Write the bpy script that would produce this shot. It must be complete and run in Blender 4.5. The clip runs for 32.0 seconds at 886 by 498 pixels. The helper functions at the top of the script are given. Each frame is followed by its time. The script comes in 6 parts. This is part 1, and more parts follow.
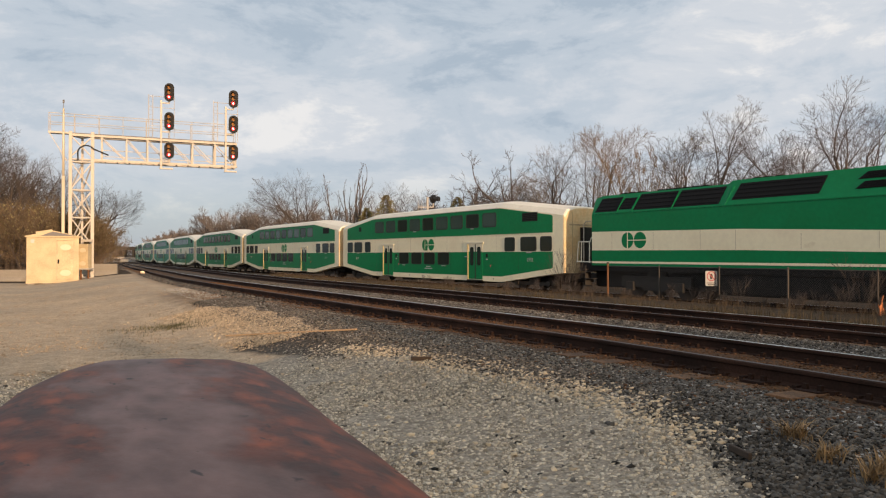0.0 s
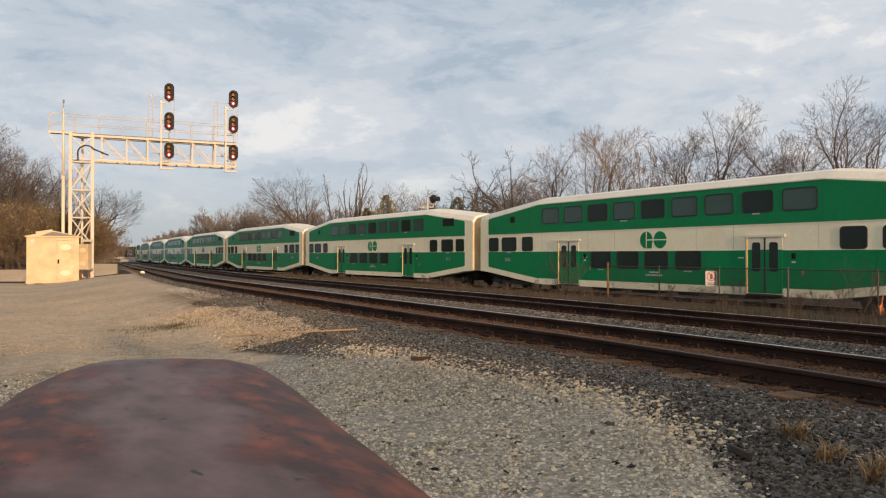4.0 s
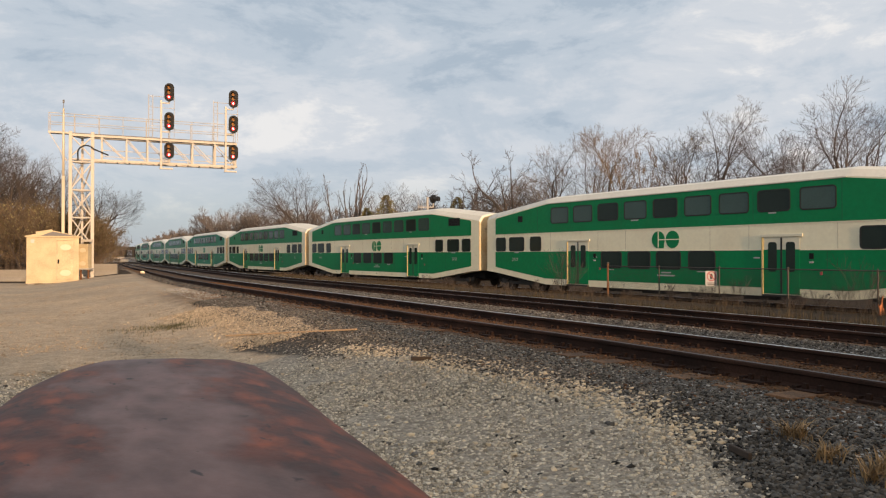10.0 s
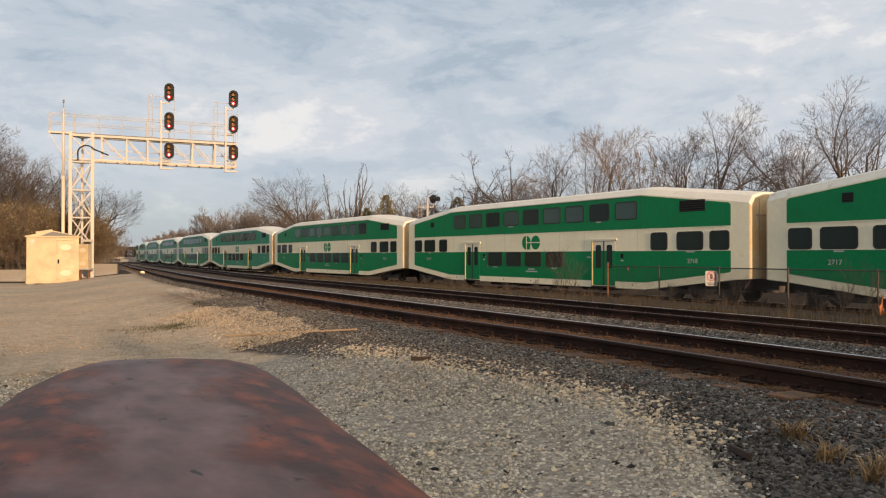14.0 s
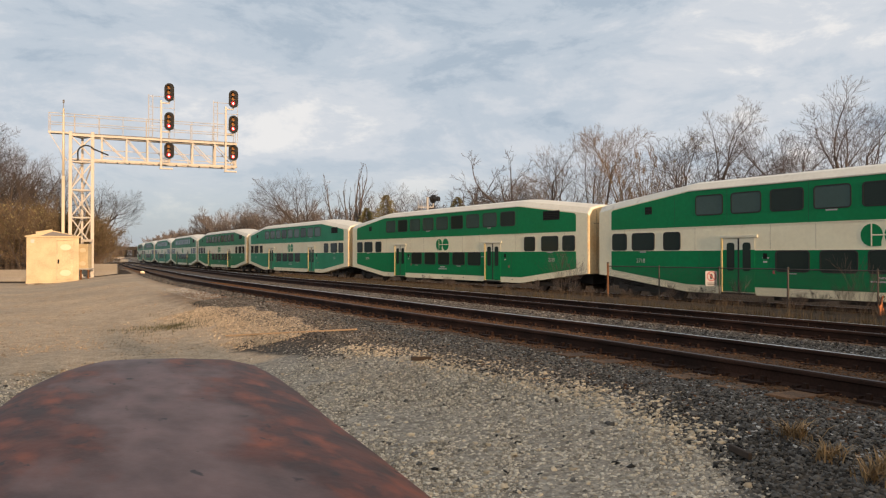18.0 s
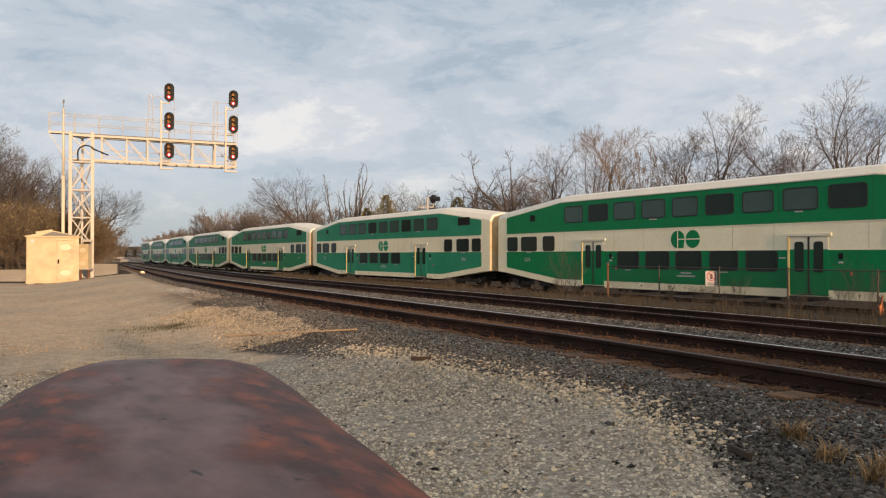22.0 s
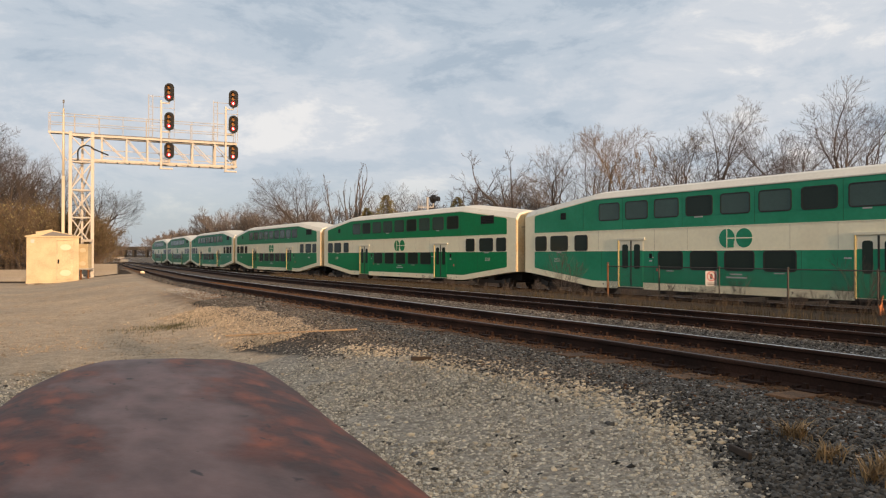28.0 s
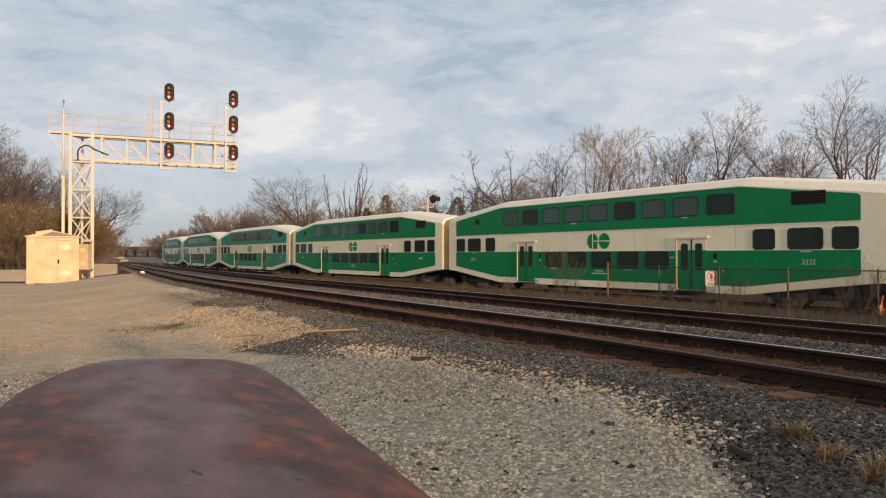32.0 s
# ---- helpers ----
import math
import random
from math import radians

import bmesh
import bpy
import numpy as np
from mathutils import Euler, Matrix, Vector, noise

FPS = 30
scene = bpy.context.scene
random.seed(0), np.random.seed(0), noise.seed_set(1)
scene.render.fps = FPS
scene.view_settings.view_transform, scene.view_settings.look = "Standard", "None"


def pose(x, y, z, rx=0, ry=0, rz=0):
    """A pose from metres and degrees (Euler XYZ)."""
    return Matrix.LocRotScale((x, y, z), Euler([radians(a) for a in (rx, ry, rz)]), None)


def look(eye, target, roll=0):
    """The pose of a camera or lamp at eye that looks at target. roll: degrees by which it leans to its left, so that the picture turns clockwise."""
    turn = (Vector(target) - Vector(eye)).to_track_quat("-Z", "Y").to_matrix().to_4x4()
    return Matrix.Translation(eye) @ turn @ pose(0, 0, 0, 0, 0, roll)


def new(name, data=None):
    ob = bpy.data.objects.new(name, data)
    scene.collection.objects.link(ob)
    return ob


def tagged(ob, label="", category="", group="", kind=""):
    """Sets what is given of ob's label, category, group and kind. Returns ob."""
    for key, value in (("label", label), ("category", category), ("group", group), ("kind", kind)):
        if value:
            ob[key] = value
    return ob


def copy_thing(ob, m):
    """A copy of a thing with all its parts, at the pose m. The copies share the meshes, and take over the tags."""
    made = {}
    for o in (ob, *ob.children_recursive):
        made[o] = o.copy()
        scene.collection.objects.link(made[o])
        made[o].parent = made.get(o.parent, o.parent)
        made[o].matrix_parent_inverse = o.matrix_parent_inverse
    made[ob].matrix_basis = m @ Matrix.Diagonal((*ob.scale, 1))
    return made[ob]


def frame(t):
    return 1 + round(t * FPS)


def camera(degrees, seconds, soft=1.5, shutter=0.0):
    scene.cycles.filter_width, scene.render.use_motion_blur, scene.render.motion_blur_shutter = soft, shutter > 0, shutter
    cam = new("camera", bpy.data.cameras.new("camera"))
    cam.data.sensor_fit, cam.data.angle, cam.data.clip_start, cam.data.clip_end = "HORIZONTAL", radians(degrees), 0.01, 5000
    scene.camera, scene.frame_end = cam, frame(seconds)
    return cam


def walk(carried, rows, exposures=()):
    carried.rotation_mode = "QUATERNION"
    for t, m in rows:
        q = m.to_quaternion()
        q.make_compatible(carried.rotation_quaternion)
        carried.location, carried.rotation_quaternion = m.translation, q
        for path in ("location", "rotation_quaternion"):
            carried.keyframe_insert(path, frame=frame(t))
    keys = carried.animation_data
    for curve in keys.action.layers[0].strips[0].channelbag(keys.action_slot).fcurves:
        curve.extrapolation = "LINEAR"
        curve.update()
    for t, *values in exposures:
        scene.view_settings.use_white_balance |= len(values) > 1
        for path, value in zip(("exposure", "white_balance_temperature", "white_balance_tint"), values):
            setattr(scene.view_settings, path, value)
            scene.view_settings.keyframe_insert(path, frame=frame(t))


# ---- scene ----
# A bilevel commuter train rolls past a gravel lot on the far one of three curved tracks.
LENS = 62.793
EYE_Z = 0.903
cam = camera(LENS, 32.0, soft=1.2)
CAM_POSE = pose(0.0, 0.0, EYE_Z, 90.463, 0.0, 0.0)
walk(cam, [(0.0, CAM_POSE), (32.0, CAM_POSE)])

# ---- light ----
SUN_AZ, SUN_EL = 151.5, 7.5      # degrees clockwise from +y, and above the horizon
sun_dir = Vector((math.sin(radians(SUN_AZ)) * math.cos(radians(SUN_EL)),
                  math.cos(radians(SUN_AZ)) * math.cos(radians(SUN_EL)), math.sin(radians(SUN_EL))))
sun_data = bpy.data.lights.new("sun", "SUN")
sun_data.energy, sun_data.angle, sun_data.color = 5.2, radians(0.8), (1.0, 0.64, 0.37)
sun = new("sun", sun_data)
sun.matrix_world = look((0, 0, 60), Vector((0, 0, 60)) - sun_dir)


def sky_world():
    world = bpy.data.worlds.new("evening_sky")
    scene.world = world
    world.use_nodes = True
    nt = world.node_tree
    nt.nodes.clear()
    N, Lk = nt.nodes.new, nt.links.new
    sky = N("ShaderNodeTexSky")
    sky.sky_type, sky.sun_disc = "NISHITA", False
    sky.sun_elevation, sky.sun_rotation = radians(SUN_EL), radians(SUN_AZ)
    co = N("ShaderNodeTexCoord")
    sep = N("ShaderNodeSeparateXYZ")
    Lk(co.outputs["Generated"], sep.inputs[0])

    def cloud(scale, detail, rough, flat, tilt, off):
        """Streaks that lie level, tilted a little, drawn out along the sky."""
        mp = N("ShaderNodeMapping")
        mp.inputs["Rotation"].default_value[1] = radians(tilt)
        mp.inputs["Scale"].default_value = (1, 1, flat)
        mp.inputs["Location"].default_value = (off, off * 0.7, off * 0.3)
        Lk(co.outputs["Generated"], mp.inputs[0])
        nz = N("ShaderNodeTexNoise")
        nz.inputs["Scale"].default_value, nz.inputs["Detail"].default_value = scale, detail
        nz.inputs["Roughness"].default_value, nz.inputs["Distortion"].default_value = rough, 0.25
        Lk(mp.outputs[0], nz.inputs["Vector"])
        return nz.outputs["Fac"]
    big = cloud(1.9, 4, 0.5, 3.2, 6, 5.3)
    mid = cloud(5.6, 9, 0.64, 2.5, 13, 8.9)
    mix = N("ShaderNodeMath"); mix.operation = "MULTIPLY_ADD"; mix.inputs[1].default_value = 0.42
    Lk(big, mix.inputs[0])
    m2 = N("ShaderNodeMath"); m2.operation = "MULTIPLY"; m2.inputs[1].default_value = 0.58
    Lk(mid, m2.inputs[0]); Lk(m2.outputs[0], mix.inputs[2])
    east = N("ShaderNodeMath"); east.operation = "MULTIPLY_ADD"; east.inputs[1].default_value = 0.06
    Lk(sep.outputs["X"], east.inputs[0]); Lk(mix.outputs[0], east.inputs[2])
    # thinner, brighter cloud low over the horizon
    thin = N("ShaderNodeMapRange"); thin.interpolation_type = "SMOOTHSTEP"
    thin.inputs["From Min"].default_value, thin.inputs["From Max"].default_value = 0.12, 0.30
    thin.inputs["To Min"].default_value, thin.inputs["To Max"].default_value = 0.035, -0.035
    Lk(sep.outputs["Z"], thin.inputs["Value"])
    cover = N("ShaderNodeMath"); cover.operation = "ADD"
    Lk(east.outputs[0], cover.inputs[0]); Lk(thin.outputs[0], cover.inputs[1])
    ramp = N("ShaderNodeValToRGB")
    ramp.color_ramp.interpolation = "EASE"
    e = ramp.color_ramp.elements
    e[0].position, e[0].color = 0.40, (0.42, 0.50, 0.59, 1)
    e[1].position, e[1].color = 0.625, (0.84, 0.83, 0.825, 1)
    k = e.new(0.468); k.color = (0.53, 0.595, 0.67, 1)
    k = e.new(0.552); k.color = (0.65, 0.685, 0.735, 1)
    Lk(cover.outputs[0], ramp.inputs[0])
    # the clear strip near the horizon shows the sky itself
    low = N("ShaderNodeMapRange")
    low.inputs["From Min"].default_value, low.inputs["From Max"].default_value = 0.02, 0.15
    low.inputs["To Min"].default_value, low.inputs["To Max"].default_value = 0.35, 1.0
    low.interpolation_type = "SMOOTHSTEP"
    Lk(sep.outputs["Z"], low.inputs["Value"])
    sk = N("ShaderNodeMix"); sk.data_type = "RGBA"; sk.blend_type = "MULTIPLY"; sk.inputs["Factor"].default_value = 1.0
    sk.inputs["B"].default_value = (0.12, 0.12, 0.12, 1)
    haze = N("ShaderNodeMix"); haze.data_type = "RGBA"; haze.inputs["Factor"].default_value = 0.72
    Lk(sky.outputs[0], sk.inputs["A"])
    Lk(sk.outputs["Result"], haze.inputs["A"])
    haze.inputs["B"].default_value = (0.36, 0.45, 0.56, 1)
    fin = N("ShaderNodeMix"); fin.data_type = "RGBA"
    Lk(low.outputs[0], fin.inputs["Factor"])
    Lk(haze.outputs["Result"], fin.inputs["A"])
    Lk(ramp.outputs[0], fin.inputs["B"])
    # the sky round the low sun glows warm
    dot = N("ShaderNodeVectorMath"); dot.operation = "DOT_PRODUCT"
    dot.inputs[1].default_value = tuple(sun_dir)
    Lk(co.outputs["Generated"], dot.inputs[0])
    near = N("ShaderNodeMapRange"); near.interpolation_type = "SMOOTHERSTEP"
    near.inputs["From Min"].default_value, near.inputs["From Max"].default_value = 0.15, 1.0
    near.inputs["To Min"].default_value, near.inputs["To Max"].default_value = 0.0, 0.60
    Lk(dot.outputs["Value"], near.inputs["Value"])
    glow = N("ShaderNodeMix"); glow.data_type = "RGBA"
    Lk(near.outputs[0], glow.inputs["Factor"])
    Lk(fin.outputs["Result"], glow.inputs["A"])
    glow.inputs["B"].default_value = (1.9, 1.42, 0.86, 1)
    bg = N("ShaderNodeBackground"); bg.inputs["Strength"].default_value = 1.0
    Lk(glow.outputs["Result"], bg.inputs[0])
    out = N("ShaderNodeOutputWorld")
    Lk(bg.outputs[0], out.inputs[0])


sky_world()


# ---- materials ----
def mat(name, color, rough=0.8, metal=0.0, var=0.25, scale=3.0, fine=40.0, bump=0.0, tint=None, spec=0.5, random_var=0.0, emit=None, stain=None):
    """A surface with colour that varies at two scales, and fine relief."""
    m = bpy.data.materials.new(name)
    m.use_nodes = True
    nt = m.node_tree
    N, Lk = nt.nodes.new, nt.links.new
    b = nt.nodes["Principled BSDF"]
    b.inputs["Roughness"].default_value, b.inputs["Metallic"].default_value = rough, metal
    b.inputs["Specular IOR Level"].default_value = spec
    co = N("ShaderNodeTexCoord")

    def noise_tex(sc, det):
        n = N("ShaderNodeTexNoise")
        n.inputs["Scale"].default_value, n.inputs["Detail"].default_value = sc, det
        Lk(co.outputs["Object"], n.inputs["Vector"])
        return n
    n1, n2 = noise_tex(scale, 4), noise_tex(fine, 3)
    add = N("ShaderNodeMath"); add.operation = "ADD"
    Lk(n1.outputs["Fac"], add.inputs[0]); Lk(n2.outputs["Fac"], add.inputs[1])
    rng = N("ShaderNodeMapRange")
    rng.inputs["From Min"].default_value, rng.inputs["From Max"].default_value = 0.65, 1.35
    rng.inputs["To Min"].default_value, rng.inputs["To Max"].default_value = 1 - var, 1 + var
    Lk(add.outputs[0], rng.inputs["Value"])
    col = N("ShaderNodeMix"); col.data_type = "RGBA"
    col.inputs["A"].default_value = (*color, 1)
    col.inputs["B"].default_value = (*(tint or color), 1)
    fac = N("ShaderNodeMapRange")
    fac.inputs["From Min"].default_value, fac.inputs["From Max"].default_value = 0.42, 0.62
    Lk(n1.outputs["Fac"], fac.inputs["Value"])
    Lk(fac.outputs[0], col.inputs["Factor"])
    mul = N("ShaderNodeMix"); mul.data_type = "RGBA"; mul.blend_type = "MULTIPLY"; mul.inputs["Factor"].default_value = 1
    Lk(col.outputs["Result"], mul.inputs["A"]); Lk(rng.outputs[0], mul.inputs["B"])
    last = mul.outputs["Result"]
    if random_var:
        oi = N("ShaderNodeObjectInfo") if random_var > 0 else N("ShaderNodeNewGeometry")
        rr = N("ShaderNodeMapRange")
        a = abs(random_var)
        rr.inputs["To Min"].default_value, rr.inputs["To Max"].default_value = 1 - a, 1 + a
        Lk(oi.outputs["Random" if random_var > 0 else "Random Per Island"], rr.inputs["Value"])
        mm = N("ShaderNodeMix"); mm.data_type = "RGBA"; mm.blend_type = "MULTIPLY"; mm.inputs["Factor"].default_value = 1
        Lk(last, mm.inputs["A"]); Lk(rr.outputs[0], mm.inputs["B"])
        last = mm.outputs["Result"]
    if stain:
        n3 = noise_tex(stain[1], 6)
        f3 = N("ShaderNodeMapRange")
        f3.inputs["From Min"].default_value, f3.inputs["From Max"].default_value = stain[2], stain[2] + 0.12
        Lk(n3.outputs["Fac"], f3.inputs["Value"])
        mm = N("ShaderNodeMix"); mm.data_type = "RGBA"
        Lk(f3.outputs[0], mm.inputs["Factor"]); Lk(last, mm.inputs["A"])
        mm.inputs["B"].default_value = (*stain[0], 1)
        last = mm.outputs["Result"]
    Lk(last, b.inputs["Base Color"])
    if bump:
        bp = N("ShaderNodeBump")
        bp.inputs["Strength"].default_value = min(1.0, bump)
        bp.inputs["Distance"].default_value = 0.02
        Lk(n2.outputs["Fac"], bp.inputs["Height"])
        Lk(bp.outputs[0], b.inputs["Normal"])
    if emit:
        b.inputs["Emission Color"].default_value = (*emit[0], 1)
        b.inputs["Emission Strength"].default_value = emit[1]
    return m



def rust_material():
    """Grey-violet worn paint in the middle of the beam, red rust towards its edges."""
    m = bpy.data.materials.new("rusted_painted_steel")
    m.use_nodes = True
    nt = m.node_tree
    N, Lk = nt.nodes.new, nt.links.new
    b = nt.nodes["Principled BSDF"]
    b.inputs["Roughness"].default_value = 0.58
    b.inputs["Specular IOR Level"].default_value = 0.35
    co = N("ShaderNodeTexCoord")
    mp = N("ShaderNodeMapping"); mp.inputs["Scale"].default_value = (1, 0.62, 1)

    def nz(sc, det):
        n = N("ShaderNodeTexNoise"); n.inputs["Scale"].default_value, n.inputs["Detail"].default_value = sc, det
        Lk(mp.outputs[0], n.inputs["Vector"])
        return n.outputs["Fac"]
    sep = N("ShaderNodeSeparateXYZ"); Lk(co.outputs["Object"], sep.inputs[0])
    u1 = N("ShaderNodeMath"); u1.operation = "MULTIPLY_ADD"; u1.inputs[1].default_value = 0.46; u1.inputs[2].default_value = -0.0195
    Lk(sep.outputs["Y"], u1.inputs[0])
    u2 = N("ShaderNodeMath"); u2.operation = "ADD"
    Lk(sep.outputs["X"], u2.inputs[0]); Lk(u1.outputs[0], u2.inputs[1])
    lay = N("ShaderNodeCombineXYZ")
    Lk(u2.outputs[0], lay.inputs[0]); Lk(sep.outputs["Y"], lay.inputs[1]); Lk(sep.outputs["Z"], lay.inputs[2])
    Lk(lay.outputs[0], mp.inputs[0])
    u3 = N("ShaderNodeMath"); u3.operation = "ABSOLUTE"; Lk(u2.outputs[0], u3.inputs[0])
    u4 = N("ShaderNodeMath"); u4.operation = "MULTIPLY_ADD"; u4.inputs[1].default_value = 9.0
    Lk(u3.outputs[0], u4.inputs[0]); Lk(nz(34, 7), u4.inputs[2])
    fac = N("ShaderNodeMapRange"); fac.inputs["From Min"].default_value, fac.inputs["From Max"].default_value = 0.66, 0.86
    Lk(u4.outputs[0], fac.inputs["Value"])

    def spread(f, lo, hi):
        g = N("ShaderNodeMapRange"); g.inputs["From Min"].default_value, g.inputs["From Max"].default_value = lo, hi
        Lk(f, g.inputs["Value"])
        return g.outputs[0]

    def blend(f, a, c, kind="MIX"):
        x = N("ShaderNodeMix"); x.data_type = "RGBA"; x.blend_type = kind
        Lk(f, x.inputs["Factor"])
        for k, v in (("A", a), ("B", c)):
            if isinstance(v, tuple):
                x.inputs[k].default_value = (*v, 1)
            else:
                Lk(v, x.inputs[k])
        return x.outputs["Result"]
    paint = blend(spread(nz(60, 8), 0.30, 0.70), (0.074, 0.043, 0.039), (0.185, 0.116, 0.110))
    rust = blend(spread(nz(80, 8), 0.34, 0.66), (0.034, 0.0125, 0.0085), (0.108, 0.031, 0.0165))
    col = blend(fac.outputs[0], paint, rust)
    # bright orange scabs where the rust is fresh, and dark pits
    fresh = N("ShaderNodeMath"); fresh.operation = "MULTIPLY"
    Lk(spread(nz(85, 9), 0.50, 0.70), fresh.inputs[0]); Lk(fac.outputs[0], fresh.inputs[1])
    col = blend(fresh.outputs[0], col, (0.22, 0.054, 0.020))
    col = blend(spread(nz(130, 3), 0.66, 0.72), col, (0.020, 0.012, 0.010))
    Lk(col, b.inputs["Base Color"])
    bp = N("ShaderNodeBump"); bp.inputs["Strength"].default_value = 0.3; bp.inputs["Distance"].default_value = 0.002
    Lk(nz(120, 5), bp.inputs["Height"]); Lk(bp.outputs[0], b.inputs["Normal"])
    return m


M = {}
M["green"] = mat("green_paint", (0.002, 0.200, 0.070), 0.38, var=0.12, scale=0.7, fine=6, tint=(0.003, 0.172, 0.058), spec=0.2)
M["green_old"] = mat("weathered_green_paint", (0.014, 0.225, 0.118), 0.45, var=0.12, scale=0.7, fine=6, tint=(0.022, 0.240, 0.135), spec=0.3)
M["cream"] = mat("cream_paint", (0.83, 0.79, 0.595), 0.33, var=0.06, scale=0.6, fine=7, tint=(0.76, 0.71, 0.53), stain=((0.50, 0.43, 0.30), 0.9, 0.66))
M["tan_cream"] = mat("tan_cream_paint", (0.66, 0.56, 0.38), 0.6, var=0.18, scale=1.2, fine=9, tint=(0.58, 0.44, 0.26), spec=0.2)
M["roof"] = mat("cream_roof", (0.70, 0.68, 0.60), 0.6, var=0.08, scale=0.8, fine=9, stain=((0.45, 0.41, 0.33), 1.2, 0.63))
M["glass"] = mat("dark_window_glass", (0.020, 0.032, 0.028), 0.15, var=0.2, scale=0.5, spec=0.16)
# greenish glass, lightened by a sky reflection put into its colour
M["sky_toned_glass"] = mat("sky_grey_window_glass", (0.044, 0.080, 0.072), 0.16, var=0.25, scale=0.6, spec=0.32)
M["green_seam"] = mat("dark_green_joint", (0.002, 0.085, 0.034), 0.6, var=0.2)
# the low sun on the door jambs is put into this yellow
M["yellow"] = mat("sunlit_jamb_yellow", (0.50, 0.41, 0.19), 0.5, var=0.2, scale=3)
M["rubber"] = mat("black_rubber", (0.012, 0.013, 0.012), 0.6)
M["white_door"] = mat("white_door_paint", (0.70, 0.67, 0.53), 0.45, var=0.06)
M["steel_dark"] = mat("grimy_dark_steel", (0.018, 0.016, 0.0145), 0.75, var=0.35, scale=4, fine=30)
M["black"] = mat("black_paint", (0.007, 0.007, 0.0075), 0.65, spec=0.2, var=0.2)
M["wheel"] = mat("worn_wheel_steel", (0.06, 0.05, 0.045), 0.55, 0.6, var=0.3)
M["rail"] = mat("rusty_rail_steel", (0.028, 0.0160, 0.0125), 0.85, 0.0, spec=0.15, var=0.35, scale=2, fine=50, tint=(0.042, 0.0215, 0.0150))
M["rail_dull"] = mat("dull_rail_head", (0.055, 0.040, 0.036), 0.6, 0.2, var=0.2, scale=1, fine=20)
M["rail_head"] = mat("polished_rail_head", (0.66, 0.67, 0.70), 0.28, 1.0, var=0.15, scale=1, fine=20)
M["tie"] = mat("weathered_timber_tie", (0.085, 0.046, 0.022), 0.9, var=0.5, scale=5, fine=40, tint=(0.115, 0.058, 0.025), bump=0.6, random_var=0.45)
M["galv"] = mat("galvanised_steel", (0.44, 0.42, 0.39), 0.6, 0.1, spec=0.3, var=0.10, scale=3, fine=30)
M["alu"] = mat("aluminium_sheet", (0.46, 0.385, 0.255), 0.55, 0.0, spec=0.35, var=0.28, scale=1.5, fine=20)
M["bright_metal"] = mat("bright_pressed_metal", (0.56, 0.50, 0.38), 0.5, 0.0, var=0.06)
M["alu_dark"] = mat("grey_aluminium", (0.17, 0.17, 0.18), 0.8, 0.0, spec=0.1, var=0.1)
M["signal"] = mat("black_signal_housing", (0.010, 0.010, 0.011), 0.6)
M["red_lamp"] = mat("red_signal_lens", (0.3, 0.01, 0.01), 0.2, emit=((1.0, 0.035, 0.03), 3.2))
M["lamp_core"] = mat("glowing_lamp_core", (0.8, 0.3, 0.3), 0.2, emit=((1.0, 0.42, 0.36), 8.0))
M["off_lamp"] = mat("unlit_amber_lens", (0.28, 0.13, 0.035), 0.2)
M["concrete"] = mat("weathered_concrete", (0.23, 0.215, 0.19), 0.9, var=0.2, scale=1.5, fine=20, bump=0.3, stain=((0.22, 0.19, 0.15), 1.1, 0.6))
M["bark"] = mat("grey_brown_bark", (0.080, 0.066, 0.058), 0.9, var=0.3, scale=2, fine=14, bump=0.5, random_var=0.18)
M["twig"] = mat("brown_twigs", (0.078, 0.065, 0.060), 0.9, var=0.3, scale=0.5, fine=3, random_var=0.2)
# paler and greyer: the haze of distance is put into this colour
M["hazed_twig"] = mat("haze_grey_twigs", (0.122, 0.105, 0.098), 0.9, var=0.3, scale=0.5, fine=3, random_var=0.2)
M["warm_twig"] = mat("tan_twigs", (0.150, 0.108, 0.070), 0.9, var=0.3, scale=0.5, fine=3, random_var=0.2)
M["bud"] = mat("olive_buds", (0.20, 0.170, 0.085), 0.85, var=0.35, scale=0.4, fine=3, random_var=-0.35)
M["dry"] = mat("dry_grass", (0.060, 0.043, 0.028), 0.9, var=0.35, scale=0.8, fine=5, random_var=-0.3)
M["straw"] = mat("olive_straw", (0.056, 0.043, 0.024), 0.9, var=0.35, scale=0.8, fine=5, random_var=-0.4)
M["gold_straw"] = mat("pale_golden_straw", (0.24, 0.155, 0.075), 0.9, var=0.3, scale=0.8, fine=5, random_var=-0.4)
M["shrub"] = mat("brown_shrub_leaves", (0.118, 0.090, 0.045), 0.9, var=0.4, scale=0.5, fine=3, random_var=-0.4)
M["conifer"] = mat("dull_evergreen", (0.150, 0.130, 0.052), 0.9, var=0.3, random_var=-0.3)
M["rust"] = rust_material()
M["plank"] = mat("weathered_plank", (0.42, 0.29, 0.17), 0.85, var=0.2)
M["seam"] = mat("dull_cream_seam", (0.38, 0.33, 0.24), 0.7, var=0.4)
M["scrap"] = mat("dark_rotten_wood", (0.050, 0.034, 0.024), 0.9, var=0.3)
M["weed_green"] = mat("grey_green_weeds", (0.085, 0.080, 0.045), 0.9, var=0.3, random_var=-0.3)
M["sign_white"] = mat("white_sign_sheet", (0.42, 0.42, 0.43), 0.5, var=0.05)
M["sign_red"] = mat("red_sign_print", (0.36, 0.07, 0.08), 0.5)
M["sign_black"] = mat("black_sign_print", (0.02, 0.02, 0.02), 0.5)
M["fence"] = mat("fence_steel", (0.060, 0.055, 0.050), 0.65, 0.3, var=0.2)
